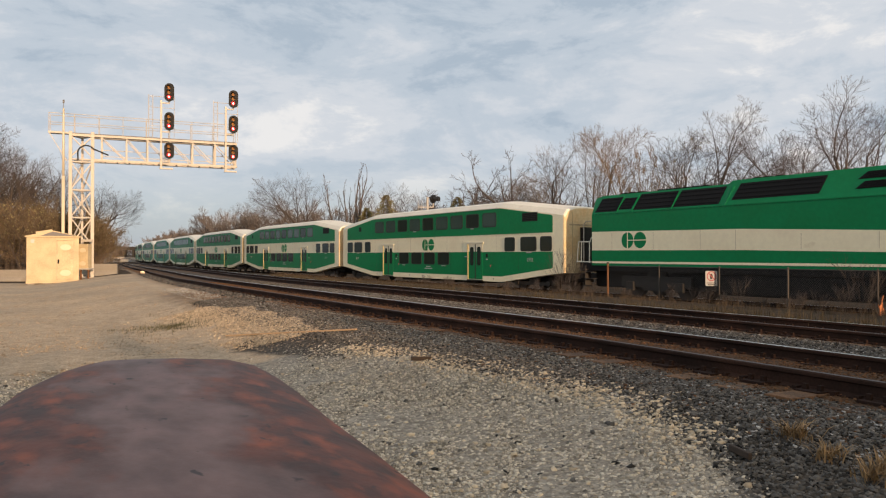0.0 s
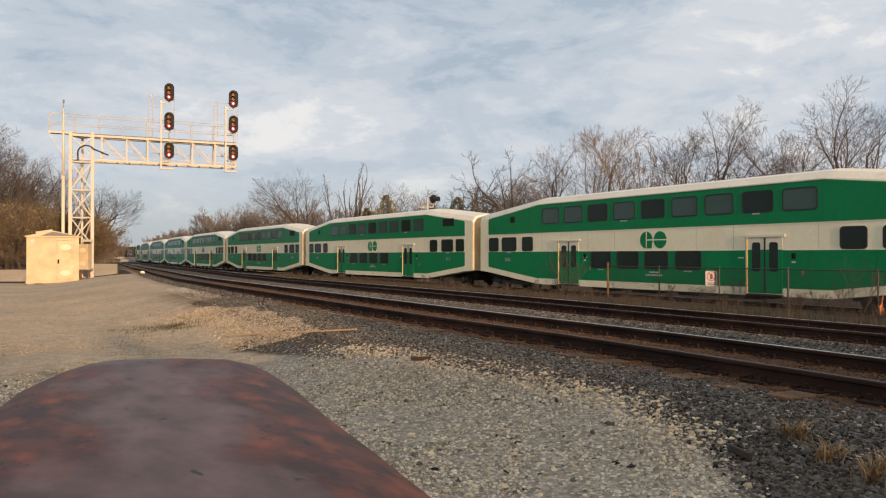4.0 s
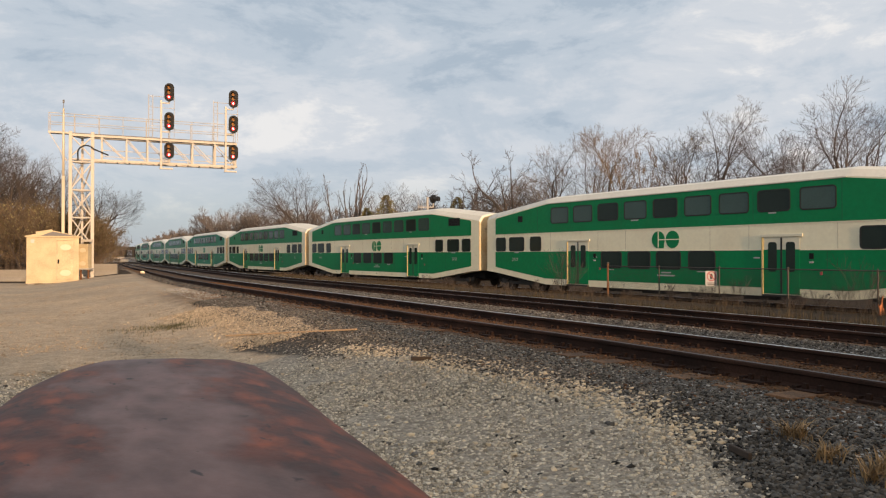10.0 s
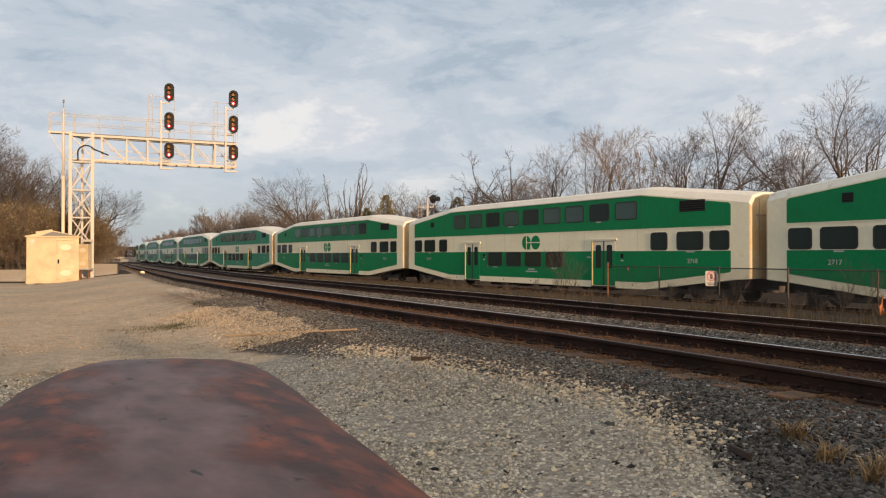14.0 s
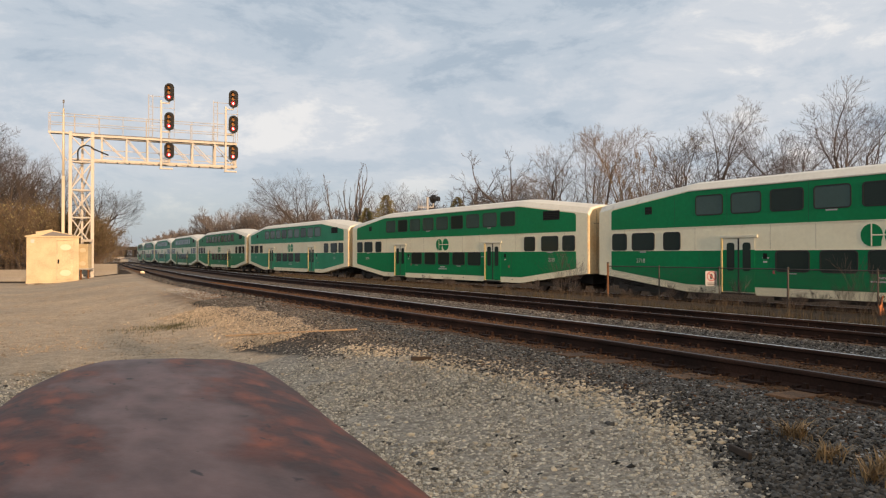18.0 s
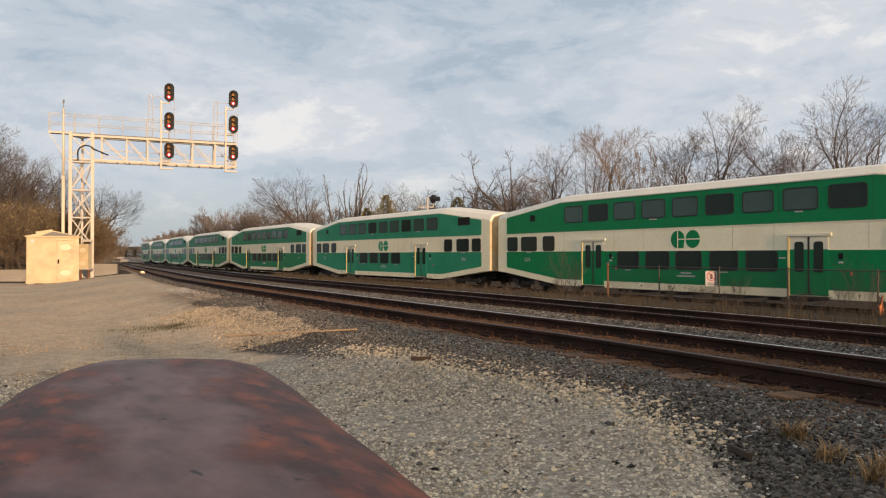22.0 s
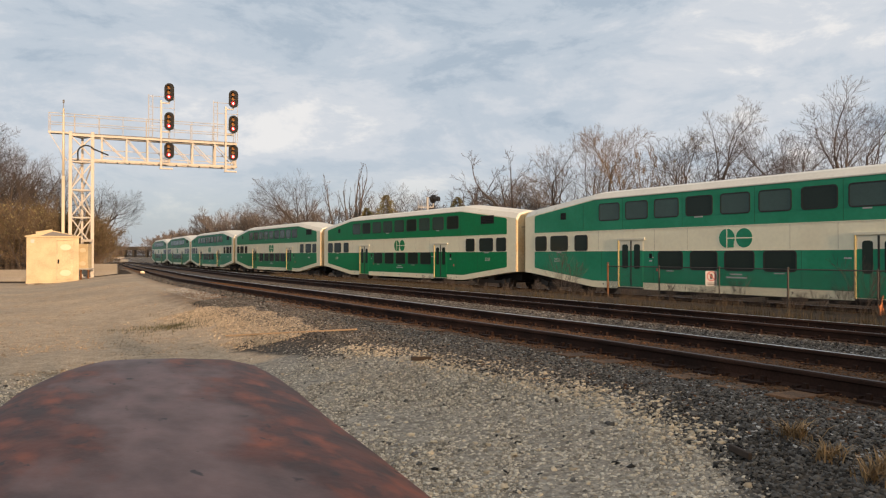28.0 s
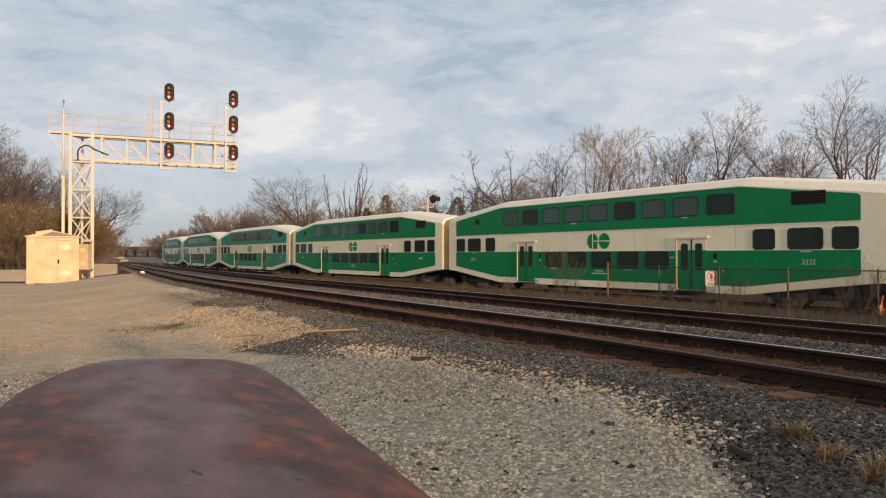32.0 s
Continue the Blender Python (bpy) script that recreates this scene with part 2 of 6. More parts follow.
M["post_rust"] = mat("rusty_fence_post", (0.16, 0.075, 0.035), 0.85, 0.1, var=0.3)


# ---- mesh tools ----
def part(name, bm, material, parent=None, label="", smooth=False):
    me = bpy.data.meshes.new(name)
    bm.normal_update()
    bm.to_mesh(me)
    bm.free()
    me.materials.append(material)
    if smooth:
        for p in me.polygons:
            p.use_smooth = True
    ob = new(name, me)
    if parent is not None:
        ob.parent = parent
    if label:
        ob["label"] = label
    return ob


def empty(name, m=None):
    ob = new(name)
    ob.empty_display_size = 0.2
    if m is not None:
        ob.matrix_basis = m
    return ob


def raw(name, verts, faces, material, parent=None, smooth=False):
    me = bpy.data.meshes.new(name)
    me.from_pydata([tuple(v) for v in verts], [], [tuple(f) for f in faces])
    me.materials.append(material)
    if smooth:
        me.polygons.foreach_set("use_smooth", [True] * len(me.polygons))
    me.update()
    ob = new(name, me)
    if parent is not None:
        ob.parent = parent
    return ob


def box(bm, x0, x1, y0, y1, z0, z1, bev=0.0):
    made = bmesh.ops.create_cube(bm, size=1.0)["verts"]
    for v in made:
        v.co = Vector(((x0 + x1) / 2 + v.co.x * (x1 - x0), (y0 + y1) / 2 + v.co.y * (y1 - y0), (z0 + z1) / 2 + v.co.z * (z1 - z0)))
    if bev:
        edges = list({e for v in made for e in v.link_edges})
        bmesh.ops.bevel(bm, geom=edges, offset=bev, segments=2, profile=0.6, affect="EDGES")


def tube(bm, a, b, r, n=8, r2=None):
    """A capped bar from a to b."""
    a, b = Vector(a), Vector(b)
    d = b - a
    q = d.to_track_quat("Z", "Y")
    r2 = r if r2 is None else r2
    rings = []
    for p, rr in ((a, r), (b, r2)):
        rings.append([bm.verts.new(p + q @ Vector((rr * math.cos(2 * math.pi * i / n), rr * math.sin(2 * math.pi * i / n), 0))) for i in range(n)])
    for i in range(n):
        bm.faces.new((rings[0][i], rings[0][(i + 1) % n], rings[1][(i + 1) % n], rings[1][i]))
    bm.faces.new(rings[0][::-1])
    bm.faces.new(rings[1])


def bar(bm, a, b, w, h, side=None):
    """A bar of square section, w by h, from a to b."""
    a, b = Vector(a), Vector(b)
    d = (b - a).normalized()
    if side is None:
        side = d.cross(Vector((0, 0, 1)))
        side = side.normalized() if side.length > 0.02 else Vector((1, 0, 0))
    up = side.cross(d).normalized()
    rings = [[bm.verts.new(p + side * sx * w / 2 + up * sz * h / 2) for sx, sz in ((-1, -1), (1, -1), (1, 1), (-1, 1))] for p in (a, b)]
    for i in range(4):
        bm.faces.new((rings[0][i], rings[0][(i + 1) % 4], rings[1][(i + 1) % 4], rings[1][i]))
    bm.faces.new(rings[0][::-1])
    bm.faces.new(rings[1])


def plate(bm, pts, y0, y1):
    """A plate whose outline lies in x and z, from y0 to y1."""
    f = [bm.verts.new((x, y0, z)) for x, z in pts]
    g = [bm.verts.new((x, y1, z)) for x, z in pts]
    n = len(pts)
    bm.faces.new(f)
    bm.faces.new(g[::-1])
    for i in range(n):
        bm.faces.new((f[i], g[i], g[(i + 1) % n], f[(i + 1) % n]))
    bmesh.ops.recalc_face_normals(bm, faces=bm.faces)


def rounded(x0, x1, z0, z1, r, n=4):
    out = []
    for cx, cz, a0 in ((x1 - r, z1 - r, 0), (x0 + r, z1 - r, 90), (x0 + r, z0 + r, 180), (x1 - r, z0 + r, 270)):
        for i in range(n + 1):
            a = radians(a0 + 90 * i / n)
            out.append((cx + r * math.cos(a), cz + r * math.sin(a)))
    return out


def ring(bm, outer, inner, y0, y1):
    """A frame between two outlines with the same number of points."""
    n = len(outer)
    vo = [[bm.verts.new((x, y, z)) for x, z in outer] for y in (y0, y1)]
    vi = [[bm.verts.new((x, y, z)) for x, z in inner] for y in (y0, y1)]
    for i in range(n):
        j = (i + 1) % n
        bm.faces.new((vo[0][i], vo[0][j], vi[0][j], vi[0][i]))
        bm.faces.new((vo[1][i], vi[1][i], vi[1][j], vo[1][j]))
        bm.faces.new((vo[0][i], vo[1][i], vo[1][j], vo[0][j]))
        bm.faces.new((vi[0][i], vi[0][j], vi[1][j], vi[1][i]))
    bmesh.ops.recalc_face_normals(bm, faces=bm.faces)


# ---- the line of the tracks ----
Z_TRAIN = -0.979
S_A = np.arange(-260.0, 560.0, 1.0)


def bend(s):
    u = s / 100
    if s < -60:
        return 0.0
    if s < -10:
        return (-2.87 - 0.978 - 0.055) * 1e-3 * (s + 60) / 50
    if s < 155:
        return (-2.8703 + 9.7792 * u - 5.5504 * u * u) * 1e-3
    return 1.0e-3 if s < 240 else 0.0


def line():
    kap = np.array([bend(s) for s in S_A])
    th = np.concatenate([[0], np.cumsum((kap[1:] + kap[:-1]) / 2)])
    th = th - np.interp(0, S_A, th) - 0.52545
    x = np.concatenate([[0], np.cumsum((np.sin(th)[1:] + np.sin(th)[:-1]) / 2)])
    y = np.concatenate([[0], np.cumsum((np.cos(th)[1:] + np.cos(th)[:-1]) / 2)])
    return x - np.interp(0, S_A, x) + 20.805, y - np.interp(0, S_A, y) + 14.0, th


LX, LY, LTH = line()


def on_line(s, o=0.0):
    """The place at s metres along the train's track and o metres from it towards the lot."""
    t = np.interp(s, S_A, LTH)
    return np.interp(s, S_A, LX) - np.cos(t) * o, np.interp(s, S_A, LY) + np.sin(t) * o


def track_off(s):
    return np.interp(s, OFF_S, OFF_O)


def track_z(s):
    return np.interp(s, [-300, 20, 115, 400], [0.0, 0.0, -0.62, -0.95])
OFF_S = [-300, 8, 20, 31, 43, 55, 68, 95, 126, 150, 420]
OFF_O = [18.97, 18.97, 18.65, 17.7, 16.2, 14.5, 12.9, 10.2, 8.3, 8.0, 8.0]


def first_off(s):
    """The first track bows a little away from the lot near the camera."""
    return track_off(s) - np.interp(s, [1.0, 2.6, 4.9, 6.8, 9.3, 11.5], [0, 0.04, 0.10, 0.08, 0.03, 0])


# height of the bed under the rail heads of the first track, by the distance from its middle
BED_E = [-5.6, -5.0, -4.78, -3.28, -2.7, -1.9, -1.3, -0.75, 0.75, 1.3, 1.6]
BED_Z = [-0.280, -0.278, -0.275, -0.228, -0.215, -0.195, -0.184, -0.177, -0.140, -0.150, -0.148]
CANT = 0.043


# ---- ground ----
def lie(px, py):
    """Nearest place along the line and the offset towards the lot, for arrays of places."""
    s = np.empty(len(px)); o = np.empty(len(px))
    for i in range(0, len(px), 4000):
        a, b = px[i:i + 4000, None], py[i:i + 4000, None]
        d = (a - LX[None]) ** 2 + (b - LY[None]) ** 2
        k = d.argmin(1)
        dx, dy = px[i:i + 4000] - LX[k], py[i:i + 4000] - LY[k]
        s[i:i + 4000] = S_A[k] + dx * np.sin(LTH[k]) + dy * np.cos(LTH[k])
        o[i:i + 4000] = -dx * np.cos(LTH[k]) + dy * np.sin(LTH[k])
    return s, o


def ground_z(px, py):
    px, py = np.asarray(px, float), np.asarray(py, float)
    s, o = lie(px, py)
    o1 = track_off(s); zt = track_z(s)
    lot = -0.36 - 0.0135 * np.clip(py - 3, 0, 46)
    # shoulder of the raised tracks towards the lot
    f = np.clip((o - (o1 + 1.6)) / np.interp(s, [14, 26], [2.2, 6.0]), 0, 1)
    f = f * f * (3 - 2 * f)
    e = o - o1
    bed = zt + np.interp(e, BED_E, BED_Z)
    z = np.where(e > 1.6, (zt - 0.148) * (1 - f) + lot * f, bed)
    # bank down to the train's track
    lo = o1 - 4 - 1.6
    mid = np.clip((lo - o) / np.maximum(lo - 3.2, 0.3), 0, 1)
    bank = (zt - 0.280) * (1 - mid) + (-0.84) * mid
    deep = np.clip((3.2 - o) / 1.4, 0, 1)
    bank = bank * (1 - deep) + (Z_TRAIN - 0.22) * deep
    z = np.where(o < lo, bank, z)
    return z


def axis(lo, hi, near_lo, near_hi, step, grow=1.22):
    mid = list(np.arange(near_lo, near_hi + 1e-6, step))
    a, d = near_hi, step
    while a < hi:
        d *= grow; a += d; mid.append(a)
    a, d = near_lo, step
    while a > lo:
        d *= grow; a -= d; mid.insert(0, a)
    return np.array(mid)


def ground_material():
    m = bpy.data.materials.new("gravel_and_earth")
    m.use_nodes = True
    nt = m.node_tree
    N, Lk = nt.nodes.new, nt.links.new
    b = nt.nodes["Principled BSDF"]
    b.inputs["Roughness"].default_value = 0.95
    b.inputs["Specular IOR Level"].default_value = 0.2
    co = N("ShaderNodeTexCoord")
    at = N("ShaderNodeAttribute"); at.attribute_name = "soil"
    sep = N("ShaderNodeSeparateColor")
    Lk(at.outputs["Color"], sep.inputs[0])

    def nz(sc, det, rough=0.5):
        n = N("ShaderNodeTexNoise")
        n.inputs["Scale"].default_value, n.inputs["Detail"].default_value, n.inputs["Roughness"].default_value = sc, det, rough
        Lk(co.outputs["Object"], n.inputs["Vector"])
        return n.outputs["Fac"]
    big, med = nz(0.35, 5), nz(2.2, 6, 0.6)
    vor = N("ShaderNodeTexVoronoi"); vor.inputs["Scale"].default_value = 26
    Lk(co.outputs["Object"], vor.inputs["Vector"])
    vor2 = N("ShaderNodeTexVoronoi"); vor2.inputs["Scale"].default_value = 60
    Lk(co.outputs["Object"], vor2.inputs["Vector"])

    def rgb(fac, a, bcol, lo=0.35, hi=0.65):
        r = N("ShaderNodeMapRange"); r.inputs["From Min"].default_value, r.inputs["From Max"].default_value = lo, hi
        Lk(fac, r.inputs["Value"])
        x = N("ShaderNodeMix"); x.data_type = "RGBA"
        Lk(r.outputs[0], x.inputs["Factor"])
        x.inputs["A"].default_value, x.inputs["B"].default_value = (*a, 1), (*bcol, 1)
        return x.outputs["Result"]

    def mix(fac, a, bb, blend="MIX"):
        x = N("ShaderNodeMix"); x.data_type = "RGBA"; x.blend_type = blend
        if isinstance(fac, float):
            x.inputs["Factor"].default_value = fac
        else:
            Lk(fac, x.inputs["Factor"])
        Lk(a, x.inputs["A"]); Lk(bb, x.inputs["B"])
        return x.outputs["Result"]

    def edge(ch, amount):
        """The zone's weight with a ragged edge."""
        a1 = N("ShaderNodeMath"); a1.operation = "MULTIPLY_ADD"; a1.inputs[1].default_value = amount; a1.inputs[2].default_value = -amount / 2
        Lk(med, a1.inputs[0])
        a2 = N("ShaderNodeMath"); a2.operation = "ADD"
        Lk(sep.outputs[ch], a2.inputs[0]); Lk(a1.outputs[0], a2.inputs[1])
        r = N("ShaderNodeMapRange"); r.inputs["From Min"].default_value, r.inputs["From Max"].default_value = 0.38, 0.62
        Lk(a2.outputs[0], r.inputs["Value"])
        return r.outputs[0]
    lot = rgb(big, (0.48, 0.375, 0.265), (0.37, 0.305, 0.23))
    stone = rgb(vor.outputs["Color"], (0.19, 0.165, 0.135), (0.40, 0.355, 0.29), 0.1, 0.9)
    dark = rgb(vor.outputs["Color"], (0.028, 0.023, 0.019), (0.125, 0.105, 0.085), 0.1, 0.9)
    earth = rgb(med, (0.026, 0.018, 0.012), (0.062, 0.042, 0.024))
    worn = rgb(nz(5.0, 9, 0.65), (0.82, 0.81, 0.79), (1.15, 1.14, 1.12), 0.36, 0.64)
    lot = mix(1.0, lot, worn, "MULTIPLY")
    col = mix(edge("Red", 0.5), lot, stone)
    col = mix(edge("Green", 0.5), col, dark)
    col = mix(edge("Blue", 0.6), col, earth)
    dust = rgb(nz(9.0, 6, 0.6), (0.040, 0.023, 0.014), (0.125, 0.064, 0.028))
    rusty = N("ShaderNodeMath"); rusty.operation = "MULTIPLY"; rusty.inputs[1].default_value = 0.85
    Lk(at.outputs["Alpha"], rusty.inputs[0])
    col = mix(rusty.outputs[0], col, dust)
    sp = rgb(vor2.outputs["Color"], (0.72, 0.72, 0.72), (1.18, 1.18, 1.18), 0.1, 0.9)
    col = mix(1.0, col, sp, "MULTIPLY")
    Lk(col, b.inputs["Base Color"])
    bp = N("ShaderNodeBump"); bp.inputs["Strength"].default_value = 0.7; bp.inputs["Distance"].default_value = 0.02
    Lk(vor.outputs["Distance"], bp.inputs["Height"])
    bp2 = N("ShaderNodeBump"); bp2.inputs["Strength"].default_value = 0.10; bp2.inputs["Distance"].default_value = 0.03
    Lk(med, bp2.inputs["Height"]); Lk(bp.outputs[0], bp2.inputs["Normal"])
    Lk(bp2.outputs[0], b.inputs["Normal"])
    return m


def soil_zones(px, py):
    """How much crushed stone, ballast and grassy earth lies at each place."""
    s, o = lie(px, py)
    e = o - track_off(s)                    # metres beyond the middle of the first track
    def sm(v, a, b):
        t = np.clip((v - a) / (b - a), 0, 1)
        return t * t * (3 - 2 * t)
    wide = np.interp(s, [-40, 0.3, 0.73, 1.19, 1.81, 2.74, 5.2, 6.2, 7.1, 8.2, 9.0, 9.6, 9.9, 11.5, 14, 17, 21, 26, 60], [5, 3.2, 2.86, 2.5, 2.2, 1.95, 2.1, 2.35, 2.9, 3.2, 3.4, 3.3, 2.1, 1.95, 1.8, 1.7, 1.3, 1.2, 1.1])
    ballast = np.where(e > -2, 1 - sm(e, wide - 0.25, wide + 0.35), sm(e, -6.6, -6.0))
    bed = 1 - sm(np.abs(o), 2.0, 2.6)
    stone = np.maximum(1 - sm(s + 0.12 * e, 7.4, 8.6), bed)
    ballast = ballast * (1 - bed)
    earth = np.where((o > 2.4) & (e < -6.2), 1.0, 0.0) + sm(-o, 2.4, 3.6)
    earth = np.clip(earth + sm(py, 52, 60) * (o > track_off(s) + 4) + sm(py, 46.5, 49.5) * sm(e, 1.4, 2.0), 0, 1)
    near_rail = np.maximum(1 - sm(np.abs(e - 0.1), 1.25, 1.75), 1 - sm(np.abs(e + 4.03), 1.0, 1.6))
    # brown rotten bark and dust spilt beside the track
    spill = sm(s, 13.6, 15) * (1 - sm(s, 20, 23)) * sm(e, 1.3, 1.6) * (1 - sm(e, 2.3, 2.9))
    return stone, ballast, earth, np.maximum(near_rail, 0.8 * spill)


def ground():
    xs = axis(-2500, 2500, -30, 34, 0.4, 1.25)
    ys = axis(-900, 3500, -4, 62, 0.4, 1.25)
    gx, gy = np.meshgrid(xs, ys)
    px, py = gx.ravel(), gy.ravel()
    pz = ground_z(px, py)
    gs, go = lie(px, py)
    ge = go - track_off(gs)
    calm = np.where((ge > -5.8) & (ge < 1.7), 0.2, 1.0)
    for i in range(len(px)):
        if abs(px[i]) < 80 and -20 < py[i] < 130:
            pz[i] += calm[i] * 0.014 * noise.noise((px[i] * 0.7, py[i] * 0.7, 0)) + calm[i] * 0.007 * noise.noise((px[i] * 2.3, py[i] * 2.3, 5))
    nx, ny = len(xs), len(ys)
    faces = [(j * nx + i, j * nx + i + 1, (j + 1) * nx + i + 1, (j + 1) * nx + i) for j in range(ny - 1) for i in range(nx - 1)]
    ob = raw("ground", np.stack([px, py, pz], 1), faces, ground_material(), smooth=True)
    st, ba, ea, ru = soil_zones(px, py)
    att = ob.data.color_attributes.new("soil", "FLOAT_COLOR", "POINT")
    att.data.foreach_set("color", np.stack([st, ba, ea, ru], 1).ravel().astype(np.float32))
    tagged(ob, "gravel lot and ballasted railway ground sheet", "ground", kind="structure")


ground()

# ---- tracks ----
RAIL_SECTION = ((-0.068, -0.148), (0.068, -0.148), (0.068, -0.137), (0.012, -0.114), (0.010, -0.045), (0.036, -0.034), (0.036, -0.012), (0.026, -0.001),
                (-0.026, -0.001), (-0.036, -0.012), (-0.036, -0.034), (-0.010, -0.045), (-0.012, -0.114), (-0.068, -0.137))


def rail(parent, off_of, z_of, s0, s1, step=1.0, head="rail_head"):
    ss = np.arange(s0, s1 + 0.01, step)
    verts, faces, k = [], [], len(RAIL_SECTION)
    for s in ss:
        o = off_of(s)
        x, y = on_line(s, o)
        th = float(np.interp(s, S_A, LTH))
        nx, ny = -math.cos(th), math.sin(th)
        for a, b in RAIL_SECTION:
            verts.append((x + nx * a, y + ny * a, z_of(s) + b))
    for i in range(len(ss) - 1):
        for j in range(k):
            faces.append((i * k + j, i * k + (j + 1) % k, (i + 1) * k + (j + 1) % k, (i + 1) * k + j))
    ob = raw("rail", verts, faces, M["rail"], parent)
    ob.data.materials.append(M[head])
    for n, p in enumerate(ob.data.polygons):
        if n % k in (7,):
            p.material_index = 1
    return ob


def tie_mesh():
    bm = bmesh.new()
    box(bm, -0.115, 0.115, -1.30, 1.30, -0.18, 0.0, 0.012)
    me = bpy.data.meshes.new("tie")
    bm.to_mesh(me); bm.free()
    me.materials.append(M["tie"])
    return me


def plate_mesh():
    bm = bmesh.new()
    box(bm, -0.10, 0.10, -0.19, 0.19, 0.0, 0.02)
    for sx in (-0.06, 0.06):
        for sy in (-0.10, 0.10):
            box(bm, sx - 0.018, sx + 0.018, sy - 0.018, sy + 0.018, 0.02, 0.062)
    # anchors that grip the rail's foot beside the tie
    for sx in (-0.155, 0.155):
        box(bm, sx - 0.018, sx + 0.018, -0.10, 0.10, -0.03, 0.03)
    me = bpy.data.meshes.new("tie_plate")
    bm.to_mesh(me); bm.free()
    me.materials.append(M["rail"])
    return me


TIE, TIE_PLATE = tie_mesh(), plate_mesh()


def track(name, label, off_of, z_of, cant, s0, s1, ties):
    root = tagged(empty(name), label, "railway track", "railway tracks", "structure")
    rail(root, lambda s: off_of(s) + 0.7525, lambda s: z_of(s), s0, s1, head="rail_dull")
    rail(root, lambda s: off_of(s) - 0.7525, lambda s: z_of(s) - cant, s0, s1)
    tilt = math.asin(cant / 1.505)
    s, r = ties[0], random.Random(5)
    while s < ties[1]:
        x, y = on_line(s, off_of(s))
        rz = math.pi / 2 - float(np.interp(s, S_A, LTH))
        t = new("tie", TIE)
        t.parent = root
        t.matrix_basis = Matrix.LocRotScale((x, y, z_of(s) - cant / 2 - 0.142 + r.uniform(-0.014, 0.003)), Euler((tilt, 0, rz + r.uniform(-0.012, 0.012))), None)
        if s < ties[0] + 26:
            for o in (0.7525, -0.7525):
                x, y = on_line(s, off_of(s) + o)
                p = new("tie_plate", TIE_PLATE)
                p.parent = root
                p.matrix_basis = Matrix.LocRotScale((x, y, z_of(s) - cant * (o < 0) - 0.148), Euler((tilt, 0, rz)), None)
        s += 0.52
    return root


track("track", "rusty running rails on brown timber ties beside the lot", first_off, track_z, CANT, -24, 540, (-6, 95))
track("track", "middle railway track with rusty rails on timber ties", lambda s: track_off(s) - 4.03, lambda s: track_z(s) - 0.085, CANT, -24, 540, (-4, 70))
track("track", "far railway track under the passing train", lambda s: 0.0, lambda s: Z_TRAIN, 0.0, -200, 540, (0, 70))

# ---- the train ----
L_CAR = 25.91


def train_s(t):
    """Where the middle of the second coach stands on the line at t seconds."""
    amps = (-1.3596, 0.6763, 0.3110, -0.0871)
    return 64.581 - 4.51705 * t - sum(a * math.sin((m + 1) * math.pi * t / 32) for m, a in enumerate(amps))


def side_plate(parent, name, pts, material, depth, label="", both=True):
    for sgn in ((-1, 1) if both else (-1,)):
        bm = bmesh.new()
        plate(bm, pts, sgn * 1.478, sgn * (1.478 + depth))
        part(name, bm, material, parent, label)


